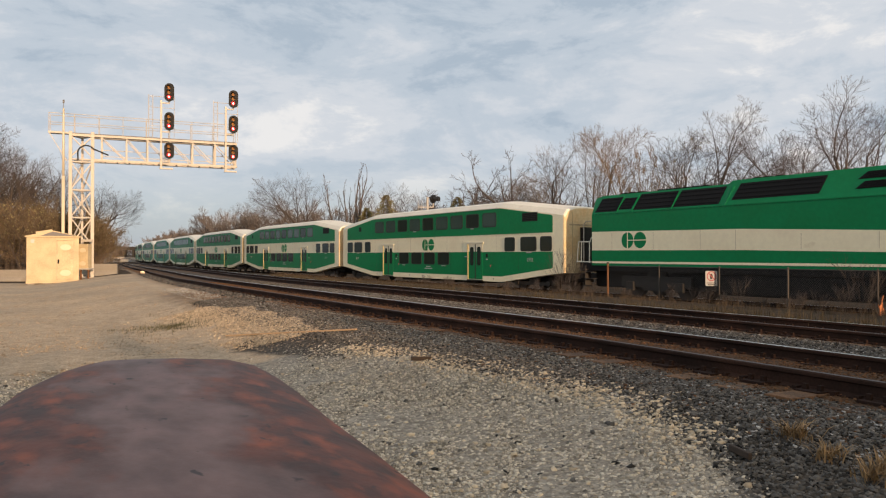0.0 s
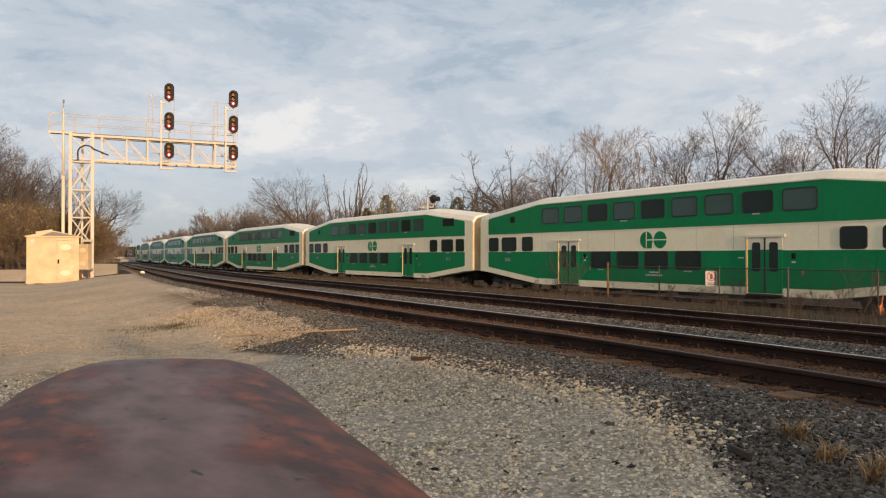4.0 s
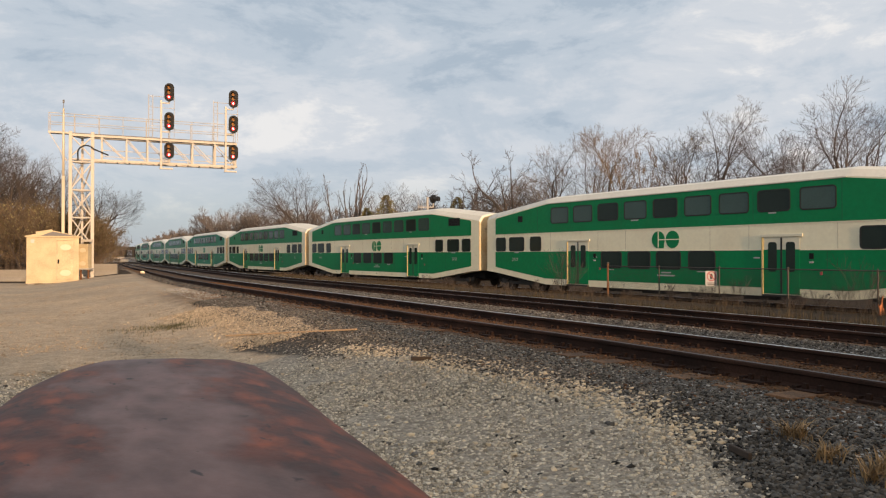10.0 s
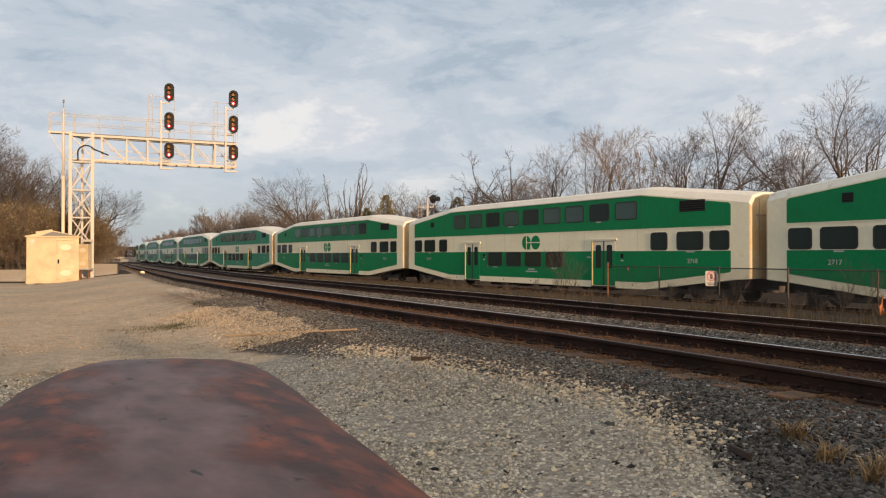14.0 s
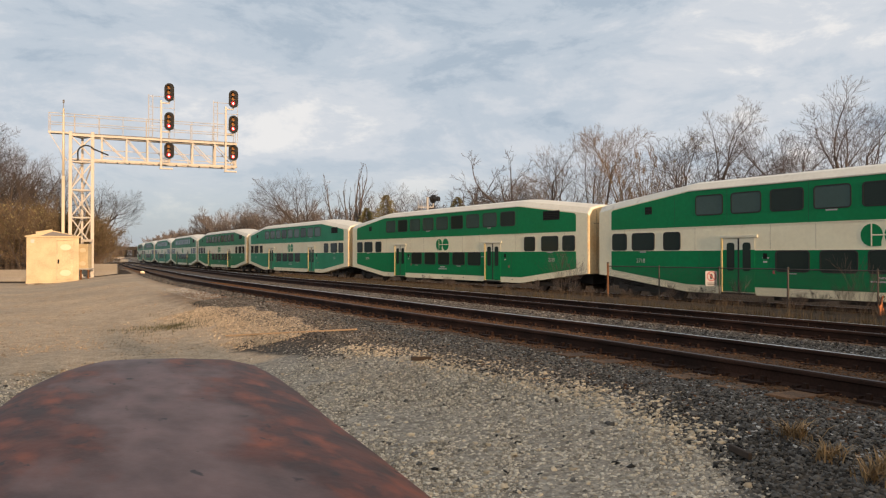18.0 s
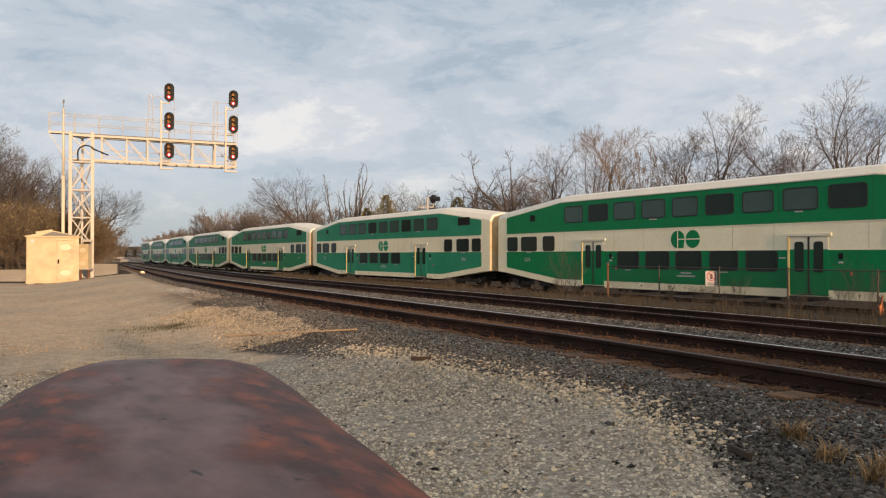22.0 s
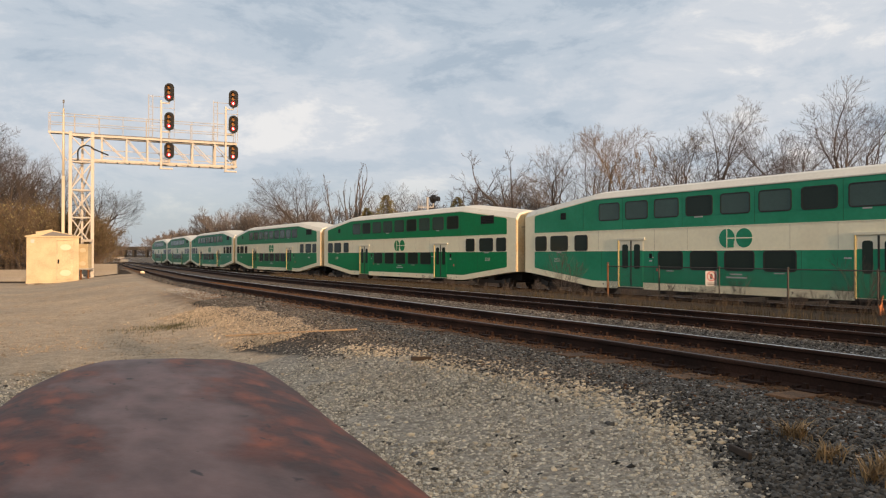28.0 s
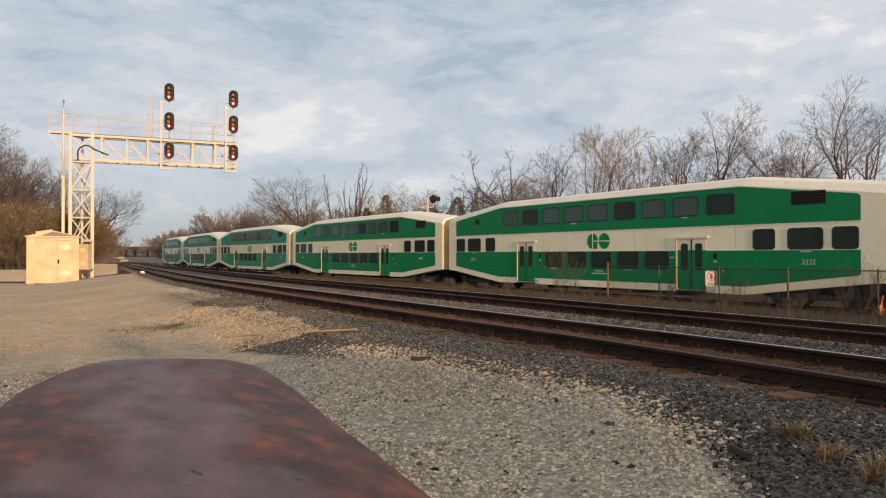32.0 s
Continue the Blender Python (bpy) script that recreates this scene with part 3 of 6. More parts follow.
def coach(kind):
    """One bilevel coach: x forwards, z from the rail head, y = -1.48 is the side to the lot."""
    root = empty("bilevel_coach")
    green = M["green_old"] if kind == "old" else M["green"]
    # shell: cross sections along the car
    def section(x, zb, zs, zr, hw):
        return [(x, -hw, zb), (x, -hw, zs), (x, -hw * 0.86, zs + (zr - zs) * 0.62), (x, -hw * 0.5, zr - 0.03), (x, 0, zr),
                (x, hw * 0.5, zr - 0.03), (x, hw * 0.86, zs + (zr - zs) * 0.62), (x, hw, zs), (x, hw, zb)]
    stations = [(-12.64, 1.00, 3.70, 4.20, 1.425), (-12.62, 1.00, 3.76, 4.24, 1.455), (-12.57, 0.985, 3.82, 4.28, 1.478), (-11.85, 0.93, 3.92, 4.36, 1.478), (-7.55, 0.40, 4.46, 4.86, 1.478)]
    stations = stations + [(-a, b, c, d, e) for a, b, c, d, e in stations[::-1]]
    bm = bmesh.new()
    rows = [[bm.verts.new(v) for v in section(*st)] for st in stations]
    for i in range(len(rows) - 1):
        for j in (0, 7):
            bm.faces.new((rows[i][j], rows[i + 1][j], rows[i + 1][j + 1], rows[i][j + 1]))
        bm.faces.new((rows[i][8], rows[i + 1][8], rows[i + 1][0], rows[i][0]))
    bm.faces.new(rows[0]); bm.faces.new(rows[-1][::-1])
    bmesh.ops.recalc_face_normals(bm, faces=bm.faces)
    bm.faces.ensure_lookup_table()
    # end faces and their bevels get the tan cream, the sides plain cream
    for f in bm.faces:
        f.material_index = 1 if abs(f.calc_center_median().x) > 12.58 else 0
    body = part("body", bm, M["cream"], root, "cream painted car body with tan ends")
    body.data.materials.append(M["tan_cream"])
    bm = bmesh.new()
    rows = [[bm.verts.new(v) for v in section(*st)[1:8]] for st in stations]
    for i in range(len(rows) - 1):
        for j in range(6):
            bm.faces.new((rows[i][j], rows[i + 1][j], rows[i + 1][j + 1], rows[i][j + 1]))
    bmesh.ops.recalc_face_normals(bm, faces=bm.faces)
    part("roof", bm, M["roof"], root, "cream curved roof")
    # painted panels
    side_plate(root, "upper_panel", [(-11.8, 2.97), (11.8, 2.97), (11.8, 3.80), (11.7, 3.88), (7.5, 4.42), (-7.5, 4.42), (-11.7, 3.88), (-11.8, 3.80)], green, 0.007, "green upper side panel")
    side_plate(root, "lower_panel", [(-11.8, 2.07), (-11.8, 1.24), (-11.65, 1.20), (-7.6, 0.70), (7.6, 0.70), (11.65, 1.20), (11.8, 1.24), (11.8, 2.07)], green, 0.007, "green lower side panel")
    for zc in (2.985, 2.06):
        side_plate(root, "trim_strip", [(-11.8, zc - 0.014), (11.8, zc - 0.014), (11.8, zc + 0.014), (-11.8, zc + 0.014)], M["cream"], 0.016)
    side_plate(root, "gutter", [(-7.5, 4.43), (7.5, 4.43), (7.5, 4.47), (-7.5, 4.47)], M["roof"], 0.035)

    def window(xc, w, z0, z1, r=0.09, material=None):
        for sgn in (-1, 1):
            y0, y1 = sgn * 1.480, sgn * 1.500
            bm = bmesh.new()
            ring(bm, rounded(xc - w / 2 - 0.045, xc + w / 2 + 0.045, z0 - 0.045, z1 + 0.045, r + 0.045), rounded(xc - w / 2, xc + w / 2, z0, z1, r), y0, y1)
            fr = part("window", bm, M["rubber"], root, "black rubber framed window")
            bm = bmesh.new()
            plate(bm, rounded(xc - w / 2, xc + w / 2, z0, z1, r), sgn * 1.479, sgn * 1.489)
            part("pane", bm, material or M["glass"], fr, "dark glass pane")
    greys = {"a": (1, 4, 6), "b": (0, 3, 7), "old": (2, 5), "c": (3, 4, 5, 8)}[kind]
    # most upper panes take the glass with the sky reflection painted in
    for i in range(9):
        window(-(i - 4) * 1.632, 1.20, 3.47, 4.18, material=None if i in greys else M["sky_toned_glass"])
    for e in (-1, 1):
        for xc, w in ((8.36, 0.80), (9.92, 1.20), (11.30, 0.80)):
            window(e * xc, w, 2.11, 2.78)
    for xc in {"a": (-3.06, -1.42, 0.17, 1.81), "b": (-3.06, -1.42, 0.17, 1.81, 3.40), "old": (-3.06, -1.42, 0.17, 1.81), "c": (-3.06, -1.42, 0.17, 1.81, 3.40)}[kind]:
        window(xc, 1.20, 1.32, 2.00)
    # doors
    for xc in (-5.2, 5.2):
        for sgn in (-1, 1):
            y = sgn * 1.485
            bm = bmesh.new()
            box(bm, xc - 0.80, xc + 0.80, min(y, y + sgn * 0.05), max(y, y + sgn * 0.05), 2.52, 2.62, 0.01)
            dr = part("door", bm, M["white_door"], root, "closed double sliding door under a cream header")
            # forward-facing jamb strip; its sunlit yellow is painted on
            bm = bmesh.new()
            box(bm, xc - 0.760, xc - 0.700, min(y, y + sgn * 0.05), max(y, y + sgn * 0.05), 0.46, 2.52, 0.008)
            part("grab_rail", bm, M["yellow"], dr, "door jamb strip with sunlight in its yellow colour")
            for lx in (-0.345, 0.345):
                for nm, z0, z1, mt in (("door_leaf_top", 2.07, 2.50, M["white_door"]), ("door_leaf", 0.50, 2.07, green)):
                    bm = bmesh.new()
                    box(bm, xc + lx - 0.335, xc + lx + 0.335, min(y, y + sgn * 0.012), max(y, y + sgn * 0.012), z0, z1)
                    part(nm, bm, mt, dr)
                bm = bmesh.new()
                plate(bm, rounded(xc + lx - 0.17, xc + lx + 0.17, 1.28, 2.34, 0.10), y + sgn * 0.008, y + sgn * 0.019)
                part("door_window", bm, M["glass"], dr, "narrow dark door window")
            bm = bmesh.new()
            box(bm, xc - 0.035, xc + 0.035, min(y, y + sgn * 0.022), max(y, y + sgn * 0.022), 0.50, 2.50)
            part("door_seal", bm, M["rubber"], dr)
            bm = bmesh.new()
            box(bm, xc - 0.72, xc + 0.72, min(y, y + sgn * 0.10), max(y, y + sgn * 0.10), 0.40, 0.47, 0.01)
            part("door_step", bm, M["steel_dark"], dr, "dark steel door step")
    for xs in (-11.0, -7.2, -3.9, -2.2, 2.2, 3.9, 7.2, 11.0):
        for sgn in (-1, 1):
            bm = bmesh.new()
            box(bm, xs - 0.006, xs + 0.006, min(sgn * 1.477, sgn * 1.4805), max(sgn * 1.477, sgn * 1.4805), 2.80 if abs(xs) > 8 else 2.08, 2.96)
            part("panel_seam", bm, M["seam"], root)
    # joints between the green sheets, and the small boxes beside the doors
    for sgn in (-1, 1):
        for xs, z0, z1 in ((-8.2, 2.99, 4.30), (-5.71, 2.99, 4.40), (-2.45, 2.99, 4.40), (0.82, 2.99, 4.40), (4.08, 2.99, 4.40), (7.35, 2.99, 4.40),
                           (-7.0, 0.80, 2.05), (-3.95, 0.72, 2.05), (2.62, 0.72, 2.05), (6.85, 0.72, 2.05), (9.1, 1.0, 2.05)):
            bm = bmesh.new()
            box(bm, xs - 0.008, xs + 0.008, min(sgn * 1.484, sgn * 1.4875), max(sgn * 1.484, sgn * 1.4875), z0, z1)
            part("panel_joint", bm, M["green_seam"], root)
        for xc in (-5.2, 5.2):
            y0, y1 = sorted((sgn * 1.484, sgn * 1.500))
            bm = bmesh.new()
            box(bm, xc + 1.02, xc + 1.18, y0, y1, 1.74, 1.94, 0.006)
            cb = part("door_control", bm, M["black"], root, "small black control box beside the door")
            bm = bmesh.new()
            box(bm, xc + 1.03, xc + 1.17, y0, y1 + 0.001, 1.60, 1.66)
            part("control_label", bm, M["sign_white"], cb, "white label")
            bm = bmesh.new()
            box(bm, xc + 1.40, xc + 1.48, y0, y1, 1.20, 1.32, 0.006)
            part("emergency_handle", bm, M["sign_red"], root, "small red emergency handle")
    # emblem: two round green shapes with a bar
    for sgn in (-1, 1):
        y0, y1 = sgn * 1.479, sgn * 1.486
        for cx, cut in ((-0.36, True), (0.38, False)):
            cx = -sgn * cx
            bm = bmesh.new()
            pts = [(cx + 0.345 * math.cos(a), 2.515 + 0.36 * math.sin(a)) for a in [2 * math.pi * i / 28 for i in range(28)]]
            if cut:
                pts = [(x if not (x > cx and z < 2.515) else min(cx + 0.345, max(x, cx + 0.30)), z if not (x > cx and z < 2.515) else z) for x, z in pts]
            plate(bm, pts, y0, y1)
            em = part("emblem", bm, green, root, "round green emblem")
            bm = bmesh.new()
            z = 2.515
            if cut:
                box(bm, cx - 0.02, cx + 0.02, min(y0, y1 + sgn * 0.004), max(y0, y1 + sgn * 0.004), 2.15, 2.88)
                box(bm, cx, cx + 0.36, min(y0, y1 + sgn * 0.004), max(y0, y1 + sgn * 0.004), z - 0.02, z + 0.02)
            else:
                box(bm, cx - 0.36, cx + 0.36, min(y0, y1 + sgn * 0.004), max(y0, y1 + sgn * 0.004), z - 0.02, z + 0.02)
            part("emblem_bar", bm, M["cream"], em)
    # vents, small plates, handles
    for sgn in (-1, 1):
        y = sgn * 1.482
        for x0, x1, z0, z1 in ((9.42, 10.65, 3.62, 4.08), (-9.80, -9.42, 3.60, 3.92)):
            bm = bmesh.new()
            box(bm, x0, x1, min(y, y + sgn * 0.008), max(y, y + sgn * 0.008), z0, z1)
            v = part("vent", bm, M["black"], root, "black louvred vent")
            for i in range(5):
                zz = z0 + (i + 0.5) * (z1 - z0) / 5
                bm = bmesh.new()
                box(bm, x0, x1, min(y, y + sgn * 0.02), max(y, y + sgn * 0.02), zz - 0.012, zz + 0.012)
                part("louvre", bm, M["steel_dark"], v)
        for x0, x1, z0, z1 in ((4.70, 5.0, 3.36, 3.41), (-1.85, -1.45, 3.36, 3.41), (9.75, 10.15, 1.98, 2.03), (-10.1, -9.75, 1.98, 2.03), (-3.25, -2.9, 1.20, 1.24), (1.6, 2.0, 1.20, 1.24),
                               (-0.2, 0.3, 1.12, 1.18), (-0.4, 0.5, 1.00, 1.06), (4.1, 4.35, 1.75, 1.80), (-4.2, -3.95, 1.75, 1.80)):
            bm = bmesh.new()
            box(bm, x0, x1, min(y, y + sgn * 0.010), max(y, y + sgn * 0.010), z0, z1)
            part("marking", bm, M["sign_white"], root, "small white lettering plate")
        for xb in range(-6, 7, 2):
            bm = bmesh.new()
            tube(bm, (xb * 1.15, sgn * 1.476, 0.56), (xb * 1.15, sgn * 1.486, 0.56), 0.035, 8)
            part("jacking_cover", bm, M["steel_dark"], root)
    # ends
    for e in (-1, 1):
        bm = bmesh.new()
        box(bm, min(e * 12.60, e * 12.92), max(e * 12.60, e * 12.92), -0.40, 0.40, 1.12, 3.20, 0.03)
        g = part("gangway", bm, M["rubber"], root, "black gangway opening with bellows")
        for i in range(5):
            bm = bmesh.new()
            xx = e * (12.66 + 0.055 * i)
            box(bm, min(xx, xx + e * 0.02), max(xx, xx + e * 0.02), -0.44, 0.44, 1.08, 3.24)
            part("bellows_fold", bm, M["steel_dark"], g)
        bm = bmesh.new()
        box(bm, min(e * 12.63, e * 12.66), max(e * 12.63, e * 12.66), -1.15, 1.15, 3.33, 3.40)
        part("end_seam", bm, M["seam"], root)
        for sy in (-0.95, 0.95):
            bm = bmesh.new()
            box(bm, min(e * 12.63, e * 12.65), max(e * 12.63, e * 12.65), sy - 0.012, sy + 0.012, 1.15, 4.0)
            part("end_seam", bm, M["seam"], root)
        bm = bmesh.new()
        box(bm, min(e * 12.3, e * 12.95), max(e * 12.3, e * 12.95), -0.16, 0.16, 0.72, 0.98, 0.02)
        part("coupler", bm, M["steel_dark"], root, "dark steel coupler")
        # bogie
        xc = e * 9.9
        bm = bmesh.new()
        for y in (-1.10, 1.10):
            plate(bm, [(xc - 1.75, 0.62), (xc - 1.2, 0.48), (xc + 1.2, 0.48), (xc + 1.75, 0.62), (xc + 1.75, 0.36), (xc + 1.35, 0.36), (xc + 0.7, 0.30), (xc - 0.7, 0.30), (xc - 1.35, 0.36), (xc - 1.75, 0.36)][::-1], y - 0.07, y + 0.07)
        box(bm, xc - 0.3, xc + 0.3, -1.15, 1.15, 0.45, 0.82, 0.03)
        bg = part("bogie", bm, M["steel_dark"], root, "grimy dark steel bogie frame")
        for dx in (-1.28, 1.28):
            for y in (-1.18, 1.18):
                bm = bmesh.new()
                tube(bm, (xc + dx, y - 0.06, 0.42), (xc + dx, y + 0.06, 0.42), 0.15, 12)
                part("axle_box", bm, M["steel_dark"], bg)
            WHEEL_SPOTS.append((root, wheelset(root, xc + dx)))
    # black boxes added to darken the view under the car ends
    for e in (-1, 1):
        bm = bmesh.new()
        box(bm, min(e * 7.9, e * 12.3), max(e * 7.9, e * 12.3), -0.85, 0.85, 0.50, 1.02, 0.03)
        part("end_underframe", bm, M["black"], root, "black filler box added above the bogie")
    for xx in (-3.4, -1.0, 1.6, 4.0):
        bm = bmesh.new()
        box(bm, xx - 0.7, xx + 0.7, -1.0, 1.0, 0.22, 0.42, 0.03)
        part("underfloor_box", bm, M["black"], root, "black equipment box under the floor")
    return root


WHEEL_SPOTS = []


def wheelset(root, x, r=0.42):
    bm = bmesh.new()
    for y in (-0.7525, 0.7525):
        sg = 1 if y > 0 else -1
        tube(bm, (0, y - 0.065, 0), (0, y + 0.065, 0), r, 20)
        tube(bm, (0, y - sg * 0.065, 0), (0, y - sg * 0.09, 0), r + 0.026, 20)
        tube(bm, (0, y + sg * 0.065, 0), (0, y + sg * 0.12, 0), 0.14, 10)
        for a in range(0, 360, 60):
            ca, sa = math.cos(radians(a)) * 0.24, math.sin(radians(a)) * 0.24
            tube(bm, (ca, y + sg * 0.062, sa), (ca, y + sg * 0.075, sa), 0.045, 6)
    tube(bm, (0, -0.75, 0), (0, 0.75, 0), 0.075, 10)
    ob = part("wheelset", bm, M["wheel"], root, "steel wheels on an axle")
    ob.location = (x, 0, r)
    return ob


def locomotive():
    root = empty("diesel_locomotive")
    # x forwards; the rear wall stands at -10.9
    bm = bmesh.new()
    def sect(x, hw, zs, zr):
        return [(x, -hw, 1.40), (x, -hw, zs), (x, -hw * 0.80, zr), (x, hw * 0.80, zr), (x, hw, zs), (x, hw, 1.40)]
    rows = [[bm.verts.new(v) for v in sect(*a)] for a in ((-10.9, 1.5, 3.75, 4.50), (-10.45, 1.5, 3.75, 4.60), (-3.72, 1.5, 3.75, 4.60), (-3.52, 1.5, 3.75, 4.72), (3.8, 1.5, 3.75, 4.72), (6.9, 1.5, 3.6, 4.60), (8.3, 1.35, 2.6, 3.0))]
    for i in range(len(rows) - 1):
        for j in range(6):
            bm.faces.new((rows[i][j], rows[i + 1][j], rows[i + 1][(j + 1) % 6], rows[i][(j + 1) % 6]))
    bm.faces.new(rows[0]); bm.faces.new(rows[-1][::-1])
    bmesh.ops.recalc_face_normals(bm, faces=bm.faces)
    part("body", bm, M["green"], root, "green locomotive body with sloped upper sides")
    for sgn in (-1, 1):
        bm = bmesh.new()
        plate(bm, [(-10.88, 2.09), (-2.9, 2.06), (2.2, 1.97), (6.8, 1.84), (6.8, 2.44), (2.2, 2.66), (-2.9, 2.85), (-10.88, 2.95)], sgn * 1.498, sgn * 1.508)
        part("band", bm, M["cream"], root, "broad cream side band")
        bm = bmesh.new()
        plate(bm, [(-10.88, 1.50), (6.8, 1.50), (6.8, 1.59), (-10.88, 1.59)], sgn * 1.498, sgn * 1.515)
        part("sill", bm, M["cream"], root, "cream side sill")
        for cx, cut in ((-8.66, True), (-7.94, False)):
            bm = bmesh.new()
            plate(bm, [(cx + 0.35 * math.cos(2 * math.pi * i / 28), 2.52 + 0.35 * math.sin(2 * math.pi * i / 28)) for i in range(28)], sgn * 1.507, sgn * 1.513)
            em = part("emblem", bm, M["green"], root, "round green emblem")
            bm = bmesh.new()
            y0, y1 = sorted((sgn * 1.507, sgn * 1.517))
            if cut:
                box(bm, cx - 0.022, cx + 0.022, y0, y1, 2.17, 2.87)
                box(bm, cx, cx + 0.36, y0, y1, 2.50, 2.54)
            else:
                box(bm, cx - 0.36, cx + 0.36, y0, y1, 2.50, 2.54)
            part("emblem_bar", bm, M["cream"], em)
        for xs in (-9.6, -7.2, -4.8, -3.2, -0.6, 2.0, 4.4):
            bm = bmesh.new()
            box(bm, xs - 0.006, xs + 0.006, min(sgn * 1.506, sgn * 1.5105), max(sgn * 1.506, sgn * 1.5105), 2.09, 2.64 if xs > -3 else 2.84)
            part("panel_seam", bm, M["seam"], root)
        # grilles on the sloped shoulder
        sy = sgn * 1.36
        for x0, x1, z0, z1 in ((-10.72, -9.35, 3.84, 4.47), (-9.27, -8.50, 3.90, 4.40), (-8.36, -6.28, 3.84, 4.52), (-6.18, -3.98, 3.84, 4.52), (-3.42, 0.0, 3.96, 4.58), (1.2, 3.6, 4.02, 4.26), (1.25, 3.6, 4.34, 4.58)):
            bm = bmesh.new()
            def slope(z, out):
                f = (z - 3.75) / (0.97 if x0 > -3.5 else 0.85)
                return sgn * (1.5 - 0.30 * f + out)
            pts = [(x0, slope(z0, 0.012), z0), (x1, slope(z0, 0.012), z0), (x1 + 0.22, slope(z1, 0.012), z1), (x0 + 0.28, slope(z1, 0.012), z1)]
            f = [bm.verts.new(p) for p in pts]
            g = [bm.verts.new((p[0], p[1] - sgn * 0.05, p[2])) for p in pts]
            bm.faces.new(f); bm.faces.new(g[::-1])
            for i in range(4):
                bm.faces.new((f[i], g[i], g[(i + 1) % 4], f[(i + 1) % 4]))
            bmesh.ops.recalc_face_normals(bm, faces=bm.faces)
            gr = part("grille", bm, M["black"], root, "black radiator grille")
            n = 4
            for i in range(n):
                zz = z0 + (i + 0.5) * (z1 - z0) / n
                bm = bmesh.new()
                f = (zz - z0) / (z1 - z0)
                bar(bm, (x0 + 0.06 + 0.28 * f, slope(zz, 0.02), zz), (x1 - 0.05 + 0.22 * f, slope(zz, 0.02), zz), 0.03, 0.02)
                part("slat", bm, M["black"], gr)
        # raised frames between the grilles, and the joint where the roof steps up
        for xs in (-9.32, -8.42, -6.24, -3.66):
            bm = bmesh.new()
            bar(bm, (xs, sgn * 1.505, 3.78), (xs + 0.26, sgn * 1.262, 4.50), 0.05, 0.03)
            part("grille_frame", bm, M["green"], root)
        bm = bmesh.new()
        bar(bm, (-10.8, sgn * 1.505, 3.76), (6.6, sgn * 1.505, 3.76), 0.03, 0.035)
        part("shoulder_strip", bm, M["green"], root, "green strip along the shoulder")
        # rear steps and handrails
        y = sgn * 1.40
        bm = bmesh.new()
        for a, b in (((-12.02, y, 1.50), (-11.90, y, 2.50)), ((-11.90, y, 2.50), (-11.20, y, 2.50)), ((-12.0, y, 1.56), (-11.05, y, 1.56)),
                     ((-11.16, y, 1.50), (-11.16, y, 2.45)), ((-11.16, y, 2.45), (-11.05, y, 2.66)), ((-11.05, y, 2.66), (-10.92, y, 2.72)), ((-11.72, y, 1.56), (-11.70, y, 2.50))):
            tube(bm, a, b, 0.028, 6)
        part("platform_gate", bm, M["roof"], root, "pale tubular gate on the rear platform")
        bm = bmesh.new()
        for a, b in (((-11.55, y, 1.56), (-11.55, y, 3.3)), ((-11.55, y, 3.3), (-11.40, y, 3.46)), ((-11.40, y, 3.46), (-10.92, y, 3.46))):
            tube(bm, a, b, 0.022, 6)
        part("handrail", bm, M["galv"], root, "tall bent handrail")
        bm = bmesh.new()
        for zz in (0.42, 0.75, 1.08):
            box(bm, -11.35, -10.85, min(sgn * 1.15, sgn * 1.5), max(sgn * 1.15, sgn * 1.5), zz, zz + 0.04)
        box(bm, -11.38, -11.34, min(sgn * 1.15, sgn * 1.5), max(sgn * 1.15, sgn * 1.5), 0.4, 1.4)
        part("step", bm, M["steel_dark"], root, "dark steel boarding steps")
    for x0, x1, z in ((-9.6, -8.2, 4.62), (-7.5, -4.4, 4.62), (-2.9, -1.4, 4.72)):
        for i in range(int((x1 - x0) / 0.45)):
            bm = bmesh.new()
            box(bm, x0 + i * 0.45, x0 + i * 0.45 + 0.34, -0.9, 0.9, z - 0.02, z + 0.07, 0.01)
            part("roof_hatch", bm, M["black"], root, "dark roof hatch")
    bm = bmesh.new()
    box(bm, -11.6, 8.0, -1.42, 1.42, 1.15, 1.50, 0.02)
    part("frame", bm, M["black"], root, "black underframe")
    bm = bmesh.new()
    box(bm, -11.3, -10.91, -0.5, 0.5, 1.3, 3.4, 0.03)
    part("gangway", bm, M["rubber"], root)
    # black box added to darken the view through the underside
    bm = bmesh.new()
    box(bm, -11.2, 7.6, -0.95, 0.95, 0.40, 1.16, 0.05)
    part("inner_sill", bm, M["black"], root, "black filler box added between the bogies")
    bm = bmesh.new()
    box(bm, -4.2, 1.6, -1.3, 1.3, 0.32, 1.15, 0.12)
    part("fuel_tank", bm, M["black"], root, "black fuel tank")
    bm = bmesh.new()
    box(bm, -12.9, -11.4, -0.16, 0.16, 0.75, 0.98, 0.02)
    part("coupler", bm, M["steel_dark"], root)
    for xc in (-7.4, 4.6):
        bm = bmesh.new()
        for y in (-1.12, 1.12):
            plate(bm, [(xc - 1.9, 0.95), (xc + 1.9, 0.95), (xc + 1.9, 0.5), (xc + 0.8, 0.5), (xc + 0.5, 0.34), (xc - 0.5, 0.34), (xc - 0.8, 0.5), (xc - 1.9, 0.5)][::-1], y - 0.09, y + 0.09)
        box(bm, xc - 0.5, xc + 0.5, -1.1, 1.1, 0.6, 1.15, 0.03)
        bg = part("bogie", bm, M["steel_dark"], root, "dark steel locomotive bogie")
        for dx in (-1.35, 1.35):
            for y in (-1.22, 1.22):
                bm = bmesh.new()
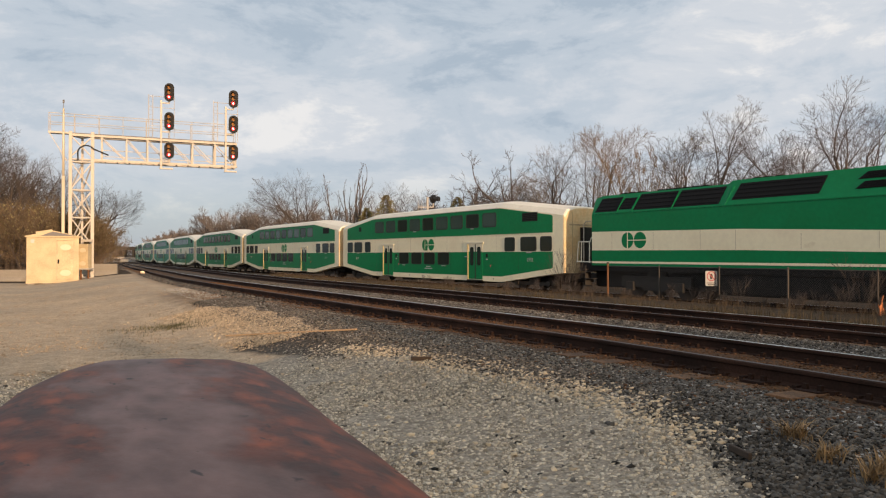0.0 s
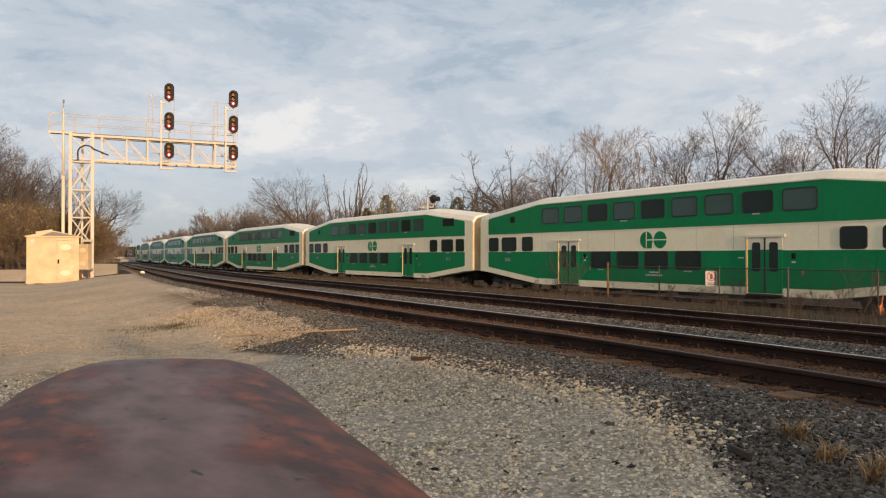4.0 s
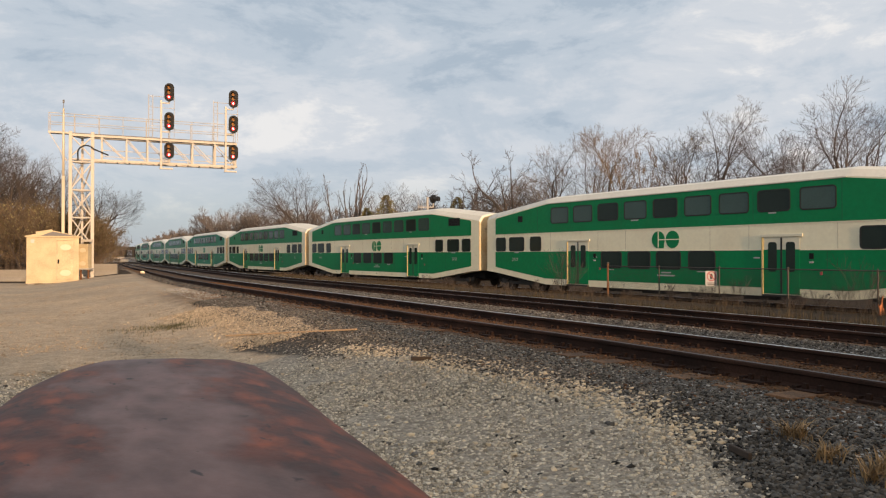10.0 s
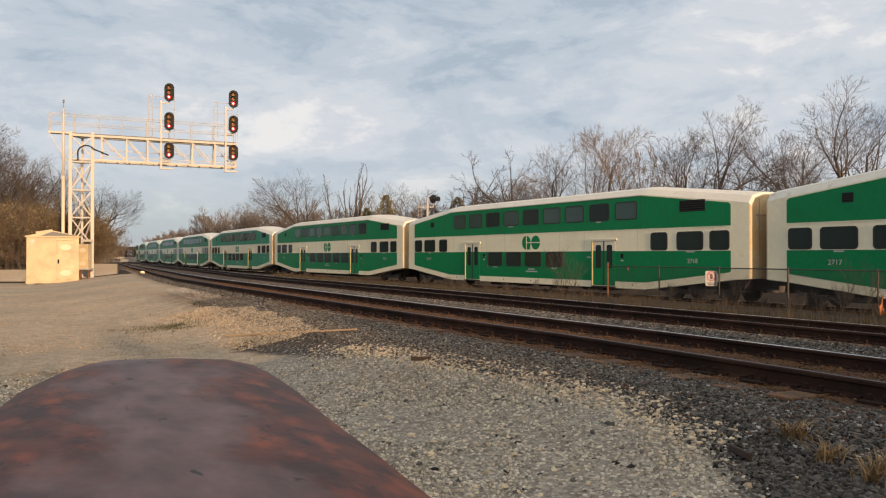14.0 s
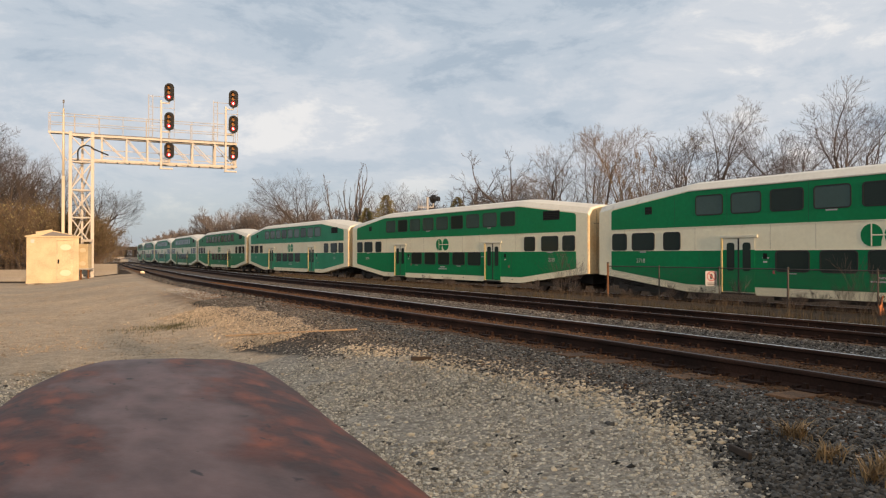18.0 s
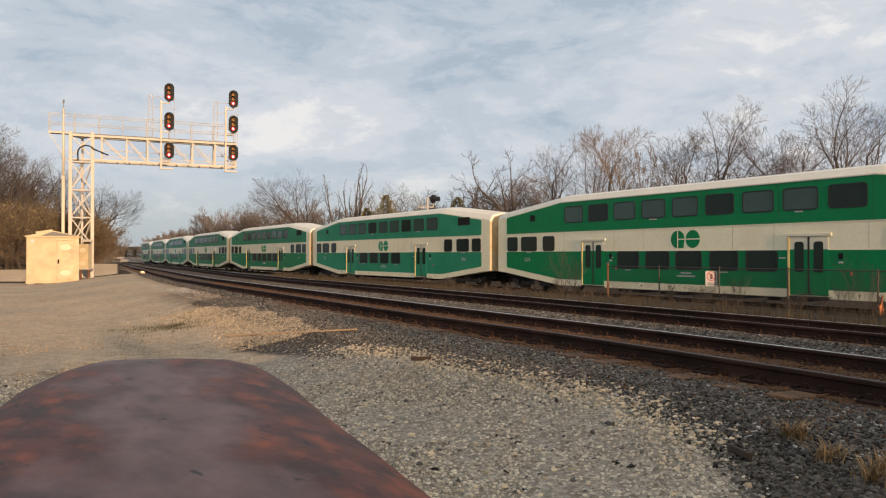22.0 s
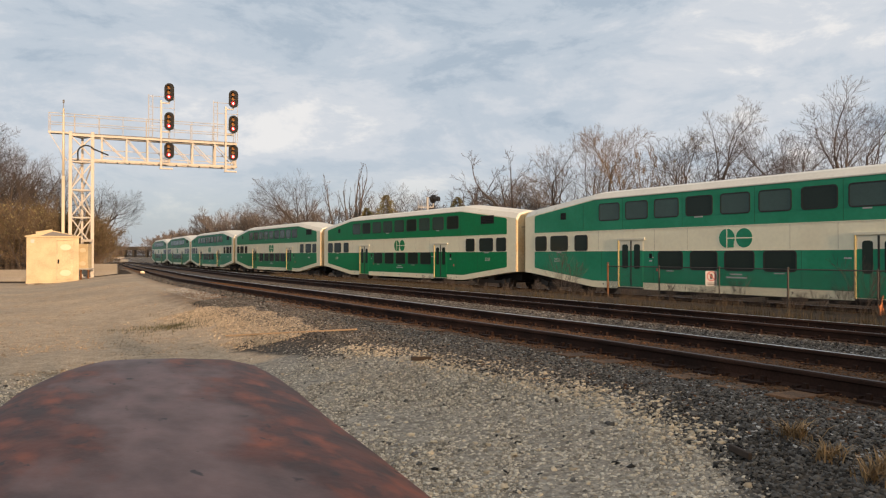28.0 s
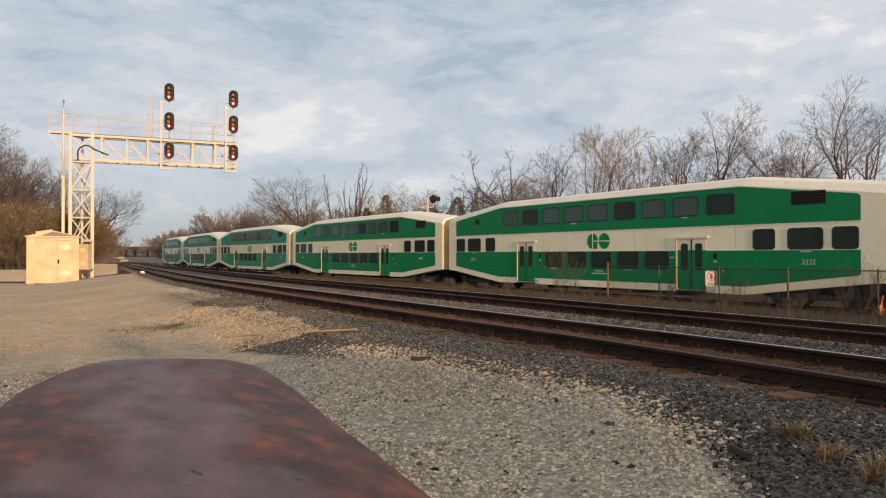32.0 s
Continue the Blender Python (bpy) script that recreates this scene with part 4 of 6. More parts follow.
                box(bm, xc + dx - 0.22, xc + dx + 0.22, y - 0.08, y + 0.08, 0.32, 0.72, 0.04)
                part("axle_box", bm, M["steel_dark"], bg)
            WHEEL_SPOTS.append((root, wheelset(root, xc + dx, 0.51)))
    return root


def number_text(root, text, x, z, size=0.27):
    cu = bpy.data.curves.new("fleet_number", "FONT")
    cu.body, cu.size, cu.align_x, cu.extrude = text, size, "CENTER", 0.002
    cu.materials.append(M["sign_white"])
    ob = new("fleet_number", cu)
    ob.parent = root
    ob.matrix_basis = Matrix.LocRotScale((x, -1.489, z), Euler((math.pi / 2, 0, 0)), None)


TRAIN = []


def build_train():
    loco = locomotive()
    tagged(loco, "green and cream diesel locomotive leading the commuter train", "locomotive")
    TRAIN.append((loco, -1.9826, 0))
    made = {}
    kinds = ["a", "a", "a", "b", "old", "b", "b", "old", "b", "a"]
    texts = {0: "2532", 1: "2717", 2: "2718", 3: "2215", 4: "2521", 5: "2332"}
    for i, kind in enumerate(kinds):
        if kind not in made:
            made[kind] = coach(kind)
            ob = made[kind]
        else:
            ob = copy_thing(made[kind], Matrix.Identity(4))
            for ch in ob.children:
                if ch.name.startswith("fleet_number"):
                    bpy.data.objects.remove(ch)
                elif ch.name.startswith("wheelset"):
                    WHEEL_SPOTS.append((ob, ch))
        tagged(ob, "faded green and cream bilevel passenger coach in the train" if kind == "old" else "green and cream bilevel passenger coach in the train", "train coach", "coaches of the train")
        if i in texts:
            number_text(ob, texts[i], 10.05, 1.55, 0.25)
            number_text(ob, texts[i], -10.05, 1.55, 0.25)
        else:
            for xm in (-10.05, 10.05):
                bm = bmesh.new()
                box(bm, xm - 0.22, xm + 0.22, -1.493, -1.485, 1.60, 1.71)
                part("number_bar", bm, M["sign_white"], ob, "small white number")
        TRAIN.append((ob, i - 1, 0))


def car_pose(i, t, half=9.0):
    s = train_s(t) + i * L_CAR
    xa, ya = on_line(s - half)
    xb, yb = on_line(s + half)
    rz = math.degrees(math.atan2(ya - yb, xa - xb))
    return pose((xa + xb) / 2, (ya + yb) / 2, Z_TRAIN, 0, 0, rz)


build_train()


def gz(x, y):
    return float(ground_z([x], [y])[0])


# ---- signal gantry ----
def gantry():
    root = tagged(empty("signal_gantry"), "sunlit galvanised cantilever signal gantry with a lattice tower", "signal gantry")
    p0 = Vector((-23.1, 47.8, 0))
    u = Vector((0.913, 0.407, 0)).normalized()
    v = Vector((-u.y, u.x, 0))
    top, base = 8.98, -0.55

    def at(a, b, z):
        q = p0 + u * a + v * b
        return Vector((q.x, q.y, z))
    legs = [(0.0, 0.0), (-1.30, 0.0), (-0.65, 1.15)]
    for a, b in legs:
        bm = bmesh.new()
        w = 0.20 if b == 0 else 0.14
        q = at(a, b, 0)
        bar(bm, at(a, b, base), at(a, b, top if b == 0 else 8.8), w, w, u)
        part("leg", bm, M["galv"], root, "square steel tower leg")
    zs = [base + 0.3, 1.55, 3.35, 5.15, 7.0, 7.16]
    for z in zs[1:]:
        for (a, b), (c, d) in ((legs[0], legs[1]), (legs[1], legs[2]), (legs[2], legs[0])):
            bm = bmesh.new()
            bar(bm, at(a, b, z), at(c, d, z), 0.08, 0.08)
            part("strut", bm, M["galv"], root)
    for i in range(len(zs) - 2):
        for k, ((a, b), (c, d)) in enumerate(((legs[0], legs[1]), (legs[1], legs[2]), (legs[2], legs[0]))):
            for fl in (0, 1) if k == 0 else (i % 2,):
                bm = bmesh.new()
                z0, z1 = zs[i], zs[i + 1]
                bar(bm, at(a, b, z0 if fl else z1), at(c, d, z1 if fl else z0), 0.07, 0.07)
                part("brace", bm, M["galv"], root, "diagonal tower brace")
        bm = bmesh.new()
        q = at(-0.65, -0.02, (zs[i] + zs[i + 1]) / 2)
        box(bm, q.x - 0.12, q.x + 0.12, q.y - 0.012, q.y + 0.012, q.z - 0.12, q.z + 0.12)
        part("gusset", bm, M["galv"], root)
    # head bay
    for (a, b), (c, d) in ((legs[0], legs[1]), (legs[1], legs[2]), (legs[2], legs[0])):
        bm = bmesh.new()
        bar(bm, at(a, b, 8.75), at(c, d, 8.75), 0.12, 0.16)
        part("strut", bm, M["galv"], root)
    for z0, z1 in ((7.3, 8.7), (8.7, 7.3)):
        bm = bmesh.new()
        bar(bm, at(-1.3, 0, z0), at(0, 0, z1), 0.07, 0.07)
        part("brace", bm, M["galv"], root)
    # arm
    for b in (0.0, 0.95):
        for z, h in ((8.76, 0.15), (7.15, 0.15)):
            bm = bmesh.new()
            bar(bm, at(-1.3 if z > 8 and b == 0 else 0.0, b, z), at(9.25, b, z), 0.10, h)
            part("chord", bm, M["galv"], root, "long steel arm chord")
        posts = [0.55, 2.05, 3.35, 4.75, 6.25, 7.75, 9.15]
        for a in posts:
            bm = bmesh.new()
            bar(bm, at(a, b, 7.2), at(a, b, 8.7), 0.11, 0.09, u)
            part("post", bm, M["galv"], root)
        for i in range(len(posts) - 1):
            bm = bmesh.new()
            bar(bm, at(posts[i], b, 8.68), at(posts[i + 1], b, 7.22), 0.055, 0.055)
            part("brace", bm, M["galv"], root)
            bm = bmesh.new()
            bar(bm, at(posts[i], b, 7.95 if b else 7.42), at(posts[i + 1], b, 7.95 if b else 7.42), 0.04, 0.04)
            part("conduit", bm, M["galv"], root)
    for i in range(13):
        a = i * 0.75
        bm = bmesh.new()
        bar(bm, at(a, 0, 7.12), at(a, 0.95, 7.12), 0.07, 0.06)
        part("cross_tie", bm, M["galv"], root)
    # walkway
    bm = bmesh.new()
    for k in range(9):
        bar(bm, at(-2.6, 0.05 + k * 0.11, 8.88), at(9.2, 0.05 + k * 0.11, 8.88), 0.035, 0.035)
    part("walkway_grating", bm, M["alu_dark"], root, "open steel walkway grating")
    bm = bmesh.new()
    bar(bm, at(-2.6, 0, 8.85), at(-1.4, 0, 8.85), 0.10, 0.12)
    bar(bm, at(-2.55, 0, 8.85), at(-1.5, 0, 7.0), 0.05, 0.05)
    part("platform_bracket", bm, M["galv"], root)
    for b in (0.0, 0.95):
        for z in (9.50, 10.10):
            bm = bmesh.new()
            tube(bm, at(-2.55, b, z), at(9.2, b, z), 0.022, 6)
            part("handrail", bm, M["galv"], root, "thin steel handrail")
        for k in range(9):
            a = -2.55 + k * 1.46
            bm = bmesh.new()
            tube(bm, at(a, b, 8.85), at(a, b, 10.12), 0.022, 6)
            part("stanchion", bm, M["galv"], root)
    # cable bend
    bm = bmesh.new()
    pts = [at(-0.85, -0.15, 7.1)] + [at(-0.35 + 0.52 * math.cos(t), -0.18, 7.55 + 0.52 * math.sin(t)) for t in [math.pi - k * math.pi * 0.8 / 8 for k in range(9)]] + [at(0.95, -0.18, 7.5)]
    for a, b in zip(pts, pts[1:]):
        tube(bm, a, b, 0.05, 6)
    part("cable_loop", bm, M["rubber"], root, "black looped cable")
    # foundation
    bm = bmesh.new()
    q = at(-0.7, 0.3, 0)
    box(bm, q.x - 1.25, q.x + 1.25, q.y - 1.0, q.y + 1.0, -1.05, -0.62, 0.03)
    part("foundation", bm, M["concrete"], root, "concrete foundation block")
    for a, b in legs:
        q = at(a, b, 0)
        bm = bmesh.new()
        box(bm, q.x - 0.22, q.x + 0.22, q.y - 0.22, q.y + 0.22, -0.62, -0.55)
        part("base_plate", bm, M["galv"], root)

    # signals with their masts, ladders and brackets
    for a, heads in ((4.70, (11.97, 10.00, 8.00)), (8.94, (11.88, 10.10, 8.10))):
        sig = tagged(empty("signal_mast"), "mast on the gantry with three black signal heads showing red", "railway signal", "signals on the gantry")
        bm = bmesh.new()
        q = at(a - 0.50, -0.25, 0)
        bar(bm, at(a - 0.50, -0.25, 6.75), at(a - 0.50, -0.25, heads[0] - 0.55), 0.12, 0.12, u)
        part("mast", bm, M["galv"], sig, "square galvanised signal mast")
        for zz in (6.80, 8.74):
            bm = bmesh.new()
            bar(bm, at(a - 0.50, -0.3, zz), at(a - 0.5, 0.06, zz), 0.12, 0.10)
            part("clamp", bm, M["galv"], sig)
        bm = bmesh.new()
        bar(bm, at(a - 0.6, -0.25, 6.78), at(a + 0.25, -0.25, 6.78), 0.16, 0.10)
        part("foot_bracket", bm, M["galv"], sig)
        for rail_off in (-1.28, -1.02):
            bm = bmesh.new()
            tube(bm, at(a + rail_off, 0.05, 8.8), at(a + rail_off, 0.05, heads[0] - 0.15), 0.022, 6)
            part("ladder_rail", bm, M["galv"], sig)
        k = 8.95
        while k < heads[0] - 0.2:
            bm = bmesh.new()
            tube(bm, at(a - 1.28, 0.05, k), at(a - 1.02, 0.05, k), 0.012, 5)
            part("rung", bm, M["galv"], sig)
            k += 0.30
        for zz in (heads[0] - 0.25, heads[0] - 1.0, heads[1] - 0.3):
            bm = bmesh.new()
            tube(bm, at(a - 1.25, 0.05, zz), at(a + 0.35, 0.05, zz), 0.018, 5)
            tube(bm, at(a + 0.35, 0.05, zz), at(a + 0.35, 0.05, zz - 0.9), 0.018, 5)
            part("guard_rail", bm, M["galv"], sig)
        for n, z in enumerate(heads):
            bm = bmesh.new()
            bar(bm, at(a - 0.5, -0.25, z - 0.72), at(a + 0.02, -0.25, z - 0.72), 0.08, 0.08)
            tube(bm, at(a, -0.25, z - 0.72), at(a, -0.25, z - 0.50), 0.06, 8)
            part("arm_bracket", bm, M["galv"], sig)
            hh = 0.62 if n < 2 else 0.56
            head = signal_head(sig, at(a, -0.42, z), 0.33, hh)
    return root


def signal_head(sig, c, hw, hh, turn=0.0):
    """A black oval backplate with three hooded lamps; the lowest one is lit red."""
    ry = Matrix.Translation(c) @ pose(0, 0, 0, 0, 0, turn)
    def add(name, bm, material, parent, label=""):
        bmesh.ops.transform(bm, matrix=ry, verts=bm.verts)
        return part(name, bm, material, parent, label)
    bm = bmesh.new()
    plate(bm, rounded(-hw, hw, -hh, hh, hw * 0.98, 8), -0.02, 0.03)
    head = add("signal_head", bm, M["signal"], sig, "black oval backplate with lamps")
    bm = bmesh.new()
    box(bm, -0.2, 0.2, 0.03, 0.30, -hh + 0.12, hh - 0.12, 0.03)
    add("lamp_case", bm, M["signal"], head)
    for i, dz in enumerate((0.31, 0.0, -0.31)):
        dz *= hh / 0.6
        bm = bmesh.new()
        tube(bm, (0, -0.03, dz), (0, -0.045, dz), 0.115, 16)
        add("lens", bm, M["red_lamp"] if i == 2 else M["off_lamp"], head, "lit red lens" if i == 2 else "unlit amber lens")
        if i == 2:
            bm = bmesh.new()
            tube(bm, (0, -0.045, dz), (0, -0.052, dz), 0.055, 12)
            add("lamp_core", bm, M["lamp_core"], head, "bright lamp core")
        bm = bmesh.new()
        n = 12
        o = [(0.14 * math.cos(math.pi * k / n - 0.2), 0.14 * math.sin(math.pi * k / n * 1.0 - 0.0) + dz) for k in range(n + 1)]
        vs = [[bm.verts.new((x, y, z)) for x, z in o] for y in (-0.02, -0.24)]
        for k in range(n):
            bm.faces.new((vs[0][k], vs[0][k + 1], vs[1][k + 1], vs[1][k]))
        add("hood", bm, M["signal"], head)
    return head


gantry()


def antenna_pole():
    root = tagged(empty("antenna_pole"), "tall white steel antenna pole beside the gantry tower", "pole")
    x, y = -24.58, 46.95
    bm = bmesh.new()
    tube(bm, (x, y, gz(x, y) - 0.1), (x, y, 6.0), 0.10, 12)
    tube(bm, (x, y, 6.0), (x, y, 10.4), 0.075, 12, 0.06)
    part("shaft", bm, M["bright_metal"], root, smooth=True)
    bm = bmesh.new()
    tube(bm, (x, y, 10.4), (x, y, 10.95), 0.02, 6)
    tube(bm, (x, y, 10.75), (x, y, 10.95), 0.06, 8)
    part("aerial", bm, M["alu_dark"], root)
    bm = bmesh.new()
    for z in np.arange(1.0, 9.8, 0.8):
        tube(bm, (x - 0.12, y, z), (x + 0.12, y, z), 0.012, 5)
    part("step_pegs", bm, M["galv"], root)


antenna_pole()


def bungalow():
    root = tagged(empty("equipment_bungalow"), "sunlit aluminium railway equipment bungalow with a low gable roof", "equipment hut")
    cx, cy = -24.04, 44.75            # middle of the front wall
    x0, x1, y0, y1, zb, zt = -1.43, 1.43, 0.0, 2.3, -0.84, 1.99
    xm = (x0 + x1) / 2
    bm = bmesh.new()
    box(bm, x0, x1, y0, y1, zb + 0.12, zt, 0.02)
    part("body", bm, M["alu"], root, "ribbed aluminium walls")
    for k in range(9):
        xx = x0 + 0.2 + k * (x1 - x0 - 0.4) / 8
        if xm + 0.2 < xx < x1 - 0.25:
            continue
        bm = bmesh.new()
        box(bm, xx - 0.012, xx + 0.012, y0 - 0.014, y0 + 0.01, zb + 0.16, zt - 0.04)
        part("wall_seam", bm, M["alu"], root)
    bm = bmesh.new()
    pts = [(x0 - 0.08, zt), (x1 + 0.08, zt), (x1 + 0.08, zt + 0.07), (xm, zt + 0.40), (x0 - 0.08, zt + 0.07)]
    plate(bm, pts, y0 - 0.10, y1 + 0.10)
    part("roof", bm, M["alu"], root, "low gabled metal roof")
    bm = bmesh.new()
    plate(bm, [(x0 + 0.75, zt + 0.085), (x1 - 0.12, zt + 0.085), (xm - 0.02, zt + 0.35)], y0 - 0.125, y0 - 0.095)
    part("gable_infill", bm, M["alu_dark"], root, "grey shaded gable panel")
    bm = bmesh.new()
    plate(bm, [(x0 + 0.45, zt + 0.34), (x0 + 1.35, zt + 0.50), (x0 + 1.42, zt + 0.40), (x0 + 0.5, zt + 0.20)], y0 + 0.5, y0 + 1.1)
    part("roof_unit", bm, M["alu"], root, "small pale roof unit")
    bm = bmesh.new()
    box(bm, x0 - 0.03, x1 + 0.03, y0 - 0.04, y1 + 0.04, zb, zb + 0.12, 0.01)
    part("skid_frame", bm, M["alu"], root)
    for xx in (x0 + 0.25, xm - 0.3, xm + 0.45, x1 - 0.25):
        g = gz(cx, cy)
        for yy in (y0 + 0.1, y1 - 0.1):
            bm = bmesh.new()
            box(bm, xx - 0.2, xx + 0.2, yy - 0.15, yy + 0.15, g - 0.1, zb, 0.01)
            part("support_block", bm, M["concrete"], root)
    bm = bmesh.new()
    box(bm, xm + 0.22, x1 - 0.30, y0 - 0.030, y0 + 0.01, zb + 0.22, zt - 0.20, 0.01)
    door = part("door", bm, M["alu"], root, "closed aluminium door")
    bm = bmesh.new()
    ring(bm, [(xm + 0.19, zb + 0.19), (x1 - 0.27, zb + 0.19), (x1 - 0.27, zt - 0.17), (xm + 0.19, zt - 0.17)], [(xm + 0.225, zb + 0.225), (x1 - 0.305, zb + 0.225), (x1 - 0.305, zt - 0.205), (xm + 0.225, zt - 0.205)], y0 - 0.036, y0 + 0.005)
    part("door_frame", bm, M["seam"], door, "darker door edge strip")
    for zz in (zb + 0.62, zt - 0.62):
        bm = bmesh.new()
        plate(bm, [(xm + 0.69 + 0.30 * math.cos(t), zz + 0.19 * math.sin(t)) for t in [2 * math.pi * k / 20 for k in range(20)]], y0 - 0.11, y0 - 0.028)
        part("vent_hood", bm, M["bright_metal"], door, "bright domed vent hood")
    bm = bmesh.new()
    box(bm, xm + 0.25, xm + 0.34, y0 - 0.07, y0 - 0.028, zb + 1.2, zb + 1.46, 0.01)
    part("handle", bm, M["black"], door, "black door latch")
    bm = bmesh.new()
    box(bm, xm + 0.18, x1 - 0.5, y0 - 0.14, y0 + 0.01, zt - 0.19, zt - 0.14)
    part("drip_cap", bm, M["alu"], root)
    bm = bmesh.new()
    box(bm, x0 + 0.22, x0 + 0.42, y0 - 0.012, y0 + 0.01, zt - 0.35, zt - 0.15)
    part("notice", bm, M["sign_white"], root)
    root.matrix_basis = pose(cx, cy, 0, 0, 0, 27)


bungalow()


def small_cabinet():
    root = tagged(empty("relay_cabinet"), "narrow aluminium relay cabinet between the hut and the tower", "cabinet")
    x, y = -23.0, 46.6
    bm = bmesh.new()
    box(bm, x - 0.33, x + 0.33, y - 0.25, y + 0.25, 0.05, 1.60, 0.02)
    body = part("body", bm, M["alu"], root, "aluminium case")
    for zz in (0.35, 1.2):
        bm = bmesh.new()
        plate(bm, [(x + 0.20 * math.cos(t), zz + 0.14 * math.sin(t)) for t in [2 * math.pi * k / 16 for k in range(16)]], y - 0.30, y - 0.248)
        part("vent_hood", bm, M["bright_metal"], body)
    for sx in (-0.24, 0.24):
        bm = bmesh.new()
        tube(bm, (x + sx, y, gz(x, y) - 0.1), (x + sx, y, 0.06), 0.06, 8)
        part("leg", bm, M["post_rust"], root, "dark steel leg")
    bm = bmesh.new()
    box(bm, x - 0.45, x + 0.45, y - 0.3, y + 0.3, -0.04, 0.055, 0.01)
    part("base_frame", bm, M["galv"], root)
    bm = bmesh.new()
    box(bm, x - 0.4, x + 0.35, y + 0.26, y + 0.34, 1.75, 1.90, 0.01)
    part("cross_arm", bm, M["galv"], root)


small_cabinet()


def barrier_mesh(length):
    bm = bmesh.new()
    prof = [(-0.30, 0), (0.30, 0), (0.30, 0.08), (0.16, 0.33), (0.10, 0.85), (-0.10, 0.85), (-0.16, 0.33), (-0.30, 0.08)]
    rows = [[bm.verts.new((s * length / 2, y * (0.97 if abs(s) == 1 else 1), z)) for y, z in prof] for s in (-1, -0.96, 0, 0.96, 1)]
    for a, b in zip(rows, rows[1:]):
        for k in range(8):
            bm.faces.new((a[k], b[k], b[(k + 1) % 8], a[(k + 1) % 8]))
    bm.faces.new(rows[0][::-1]); bm.faces.new(rows[-1])
    bmesh.ops.recalc_face_normals(bm, faces=bm.faces)
    return bm


def barriers():
    for x, y, ln, rz in ((-30.9, 51.6, 3.6, 3), (-27.4, 51.9, 3.3, 5), (-34.5, 51.2, 3.6, 4), (-24.0, 50.9, 2.2, 12)):
        ob = part("concrete_barrier", barrier_mesh(ln), M["concrete"])
        ob.matrix_basis = pose(x, y, gz(x, y) - 0.02, 0, 0, rz)
        tagged(ob, "weathered grey concrete barrier at the edge of the lot", "barrier", "concrete barriers")


barriers()


# ---- lone signal behind the train ----
def mast_signal():
    root = tagged(empty("mast_signal"), "white signal mast with one black head beyond the train", "railway signal")
    x, y = -1.25, 58.5
    bm = bmesh.new()
    tube(bm, (x, y, gz(x, y) - 0.1), (x, y, 5.55), 0.09, 10)
    part("mast", bm, M["galv"], root, smooth=True)
    bm = bmesh.new()
    bar(bm, (x - 0.75, y, 4.75), (x + 0.5, y, 4.75), 0.09, 0.08)
    tube(bm, (x + 0.45, y, 4.75), (x + 0.45, y, 5.05), 0.05, 8)
    part("bracket", bm, M["galv"], root)
    for dx in (-0.75, -0.45):
        bm = bmesh.new()
        tube(bm, (x + dx, y, gz(x, y)), (x + dx, y, 5.3), 0.02, 6)
        part("ladder_rail", bm, M["galv"], root)
    for k in range(17):
        bm = bmesh.new()
        tube(bm, (x - 0.75, y, -0.6 + k * 0.34), (x - 0.45, y, -0.6 + k * 0.34), 0.012, 5)
        part("rung", bm, M["galv"], root)
    bm = bmesh.new()
    tube(bm, (x + 0.45, y - 0.05, 5.40), (x + 0.50, y + 0.01, 5.40), 0.34, 20)
    head = part("signal_head", bm, M["signal"], root, "black round backplate seen from aside")
    bm = bmesh.new()
    tube(bm, (x + 0.50, y - 0.02, 5.40), (x + 0.95, y - 0.25, 5.40), 0.20, 12)
    part("hood", bm, M["signal"], head)
    bm = bmesh.new()
    tube(bm, (x + 0.30, y + 0.1, 5.40), (x + 0.45, y - 0.02, 5.40), 0.22, 12)
    part("lamp_case", bm, M["signal"], head)


mast_signal()


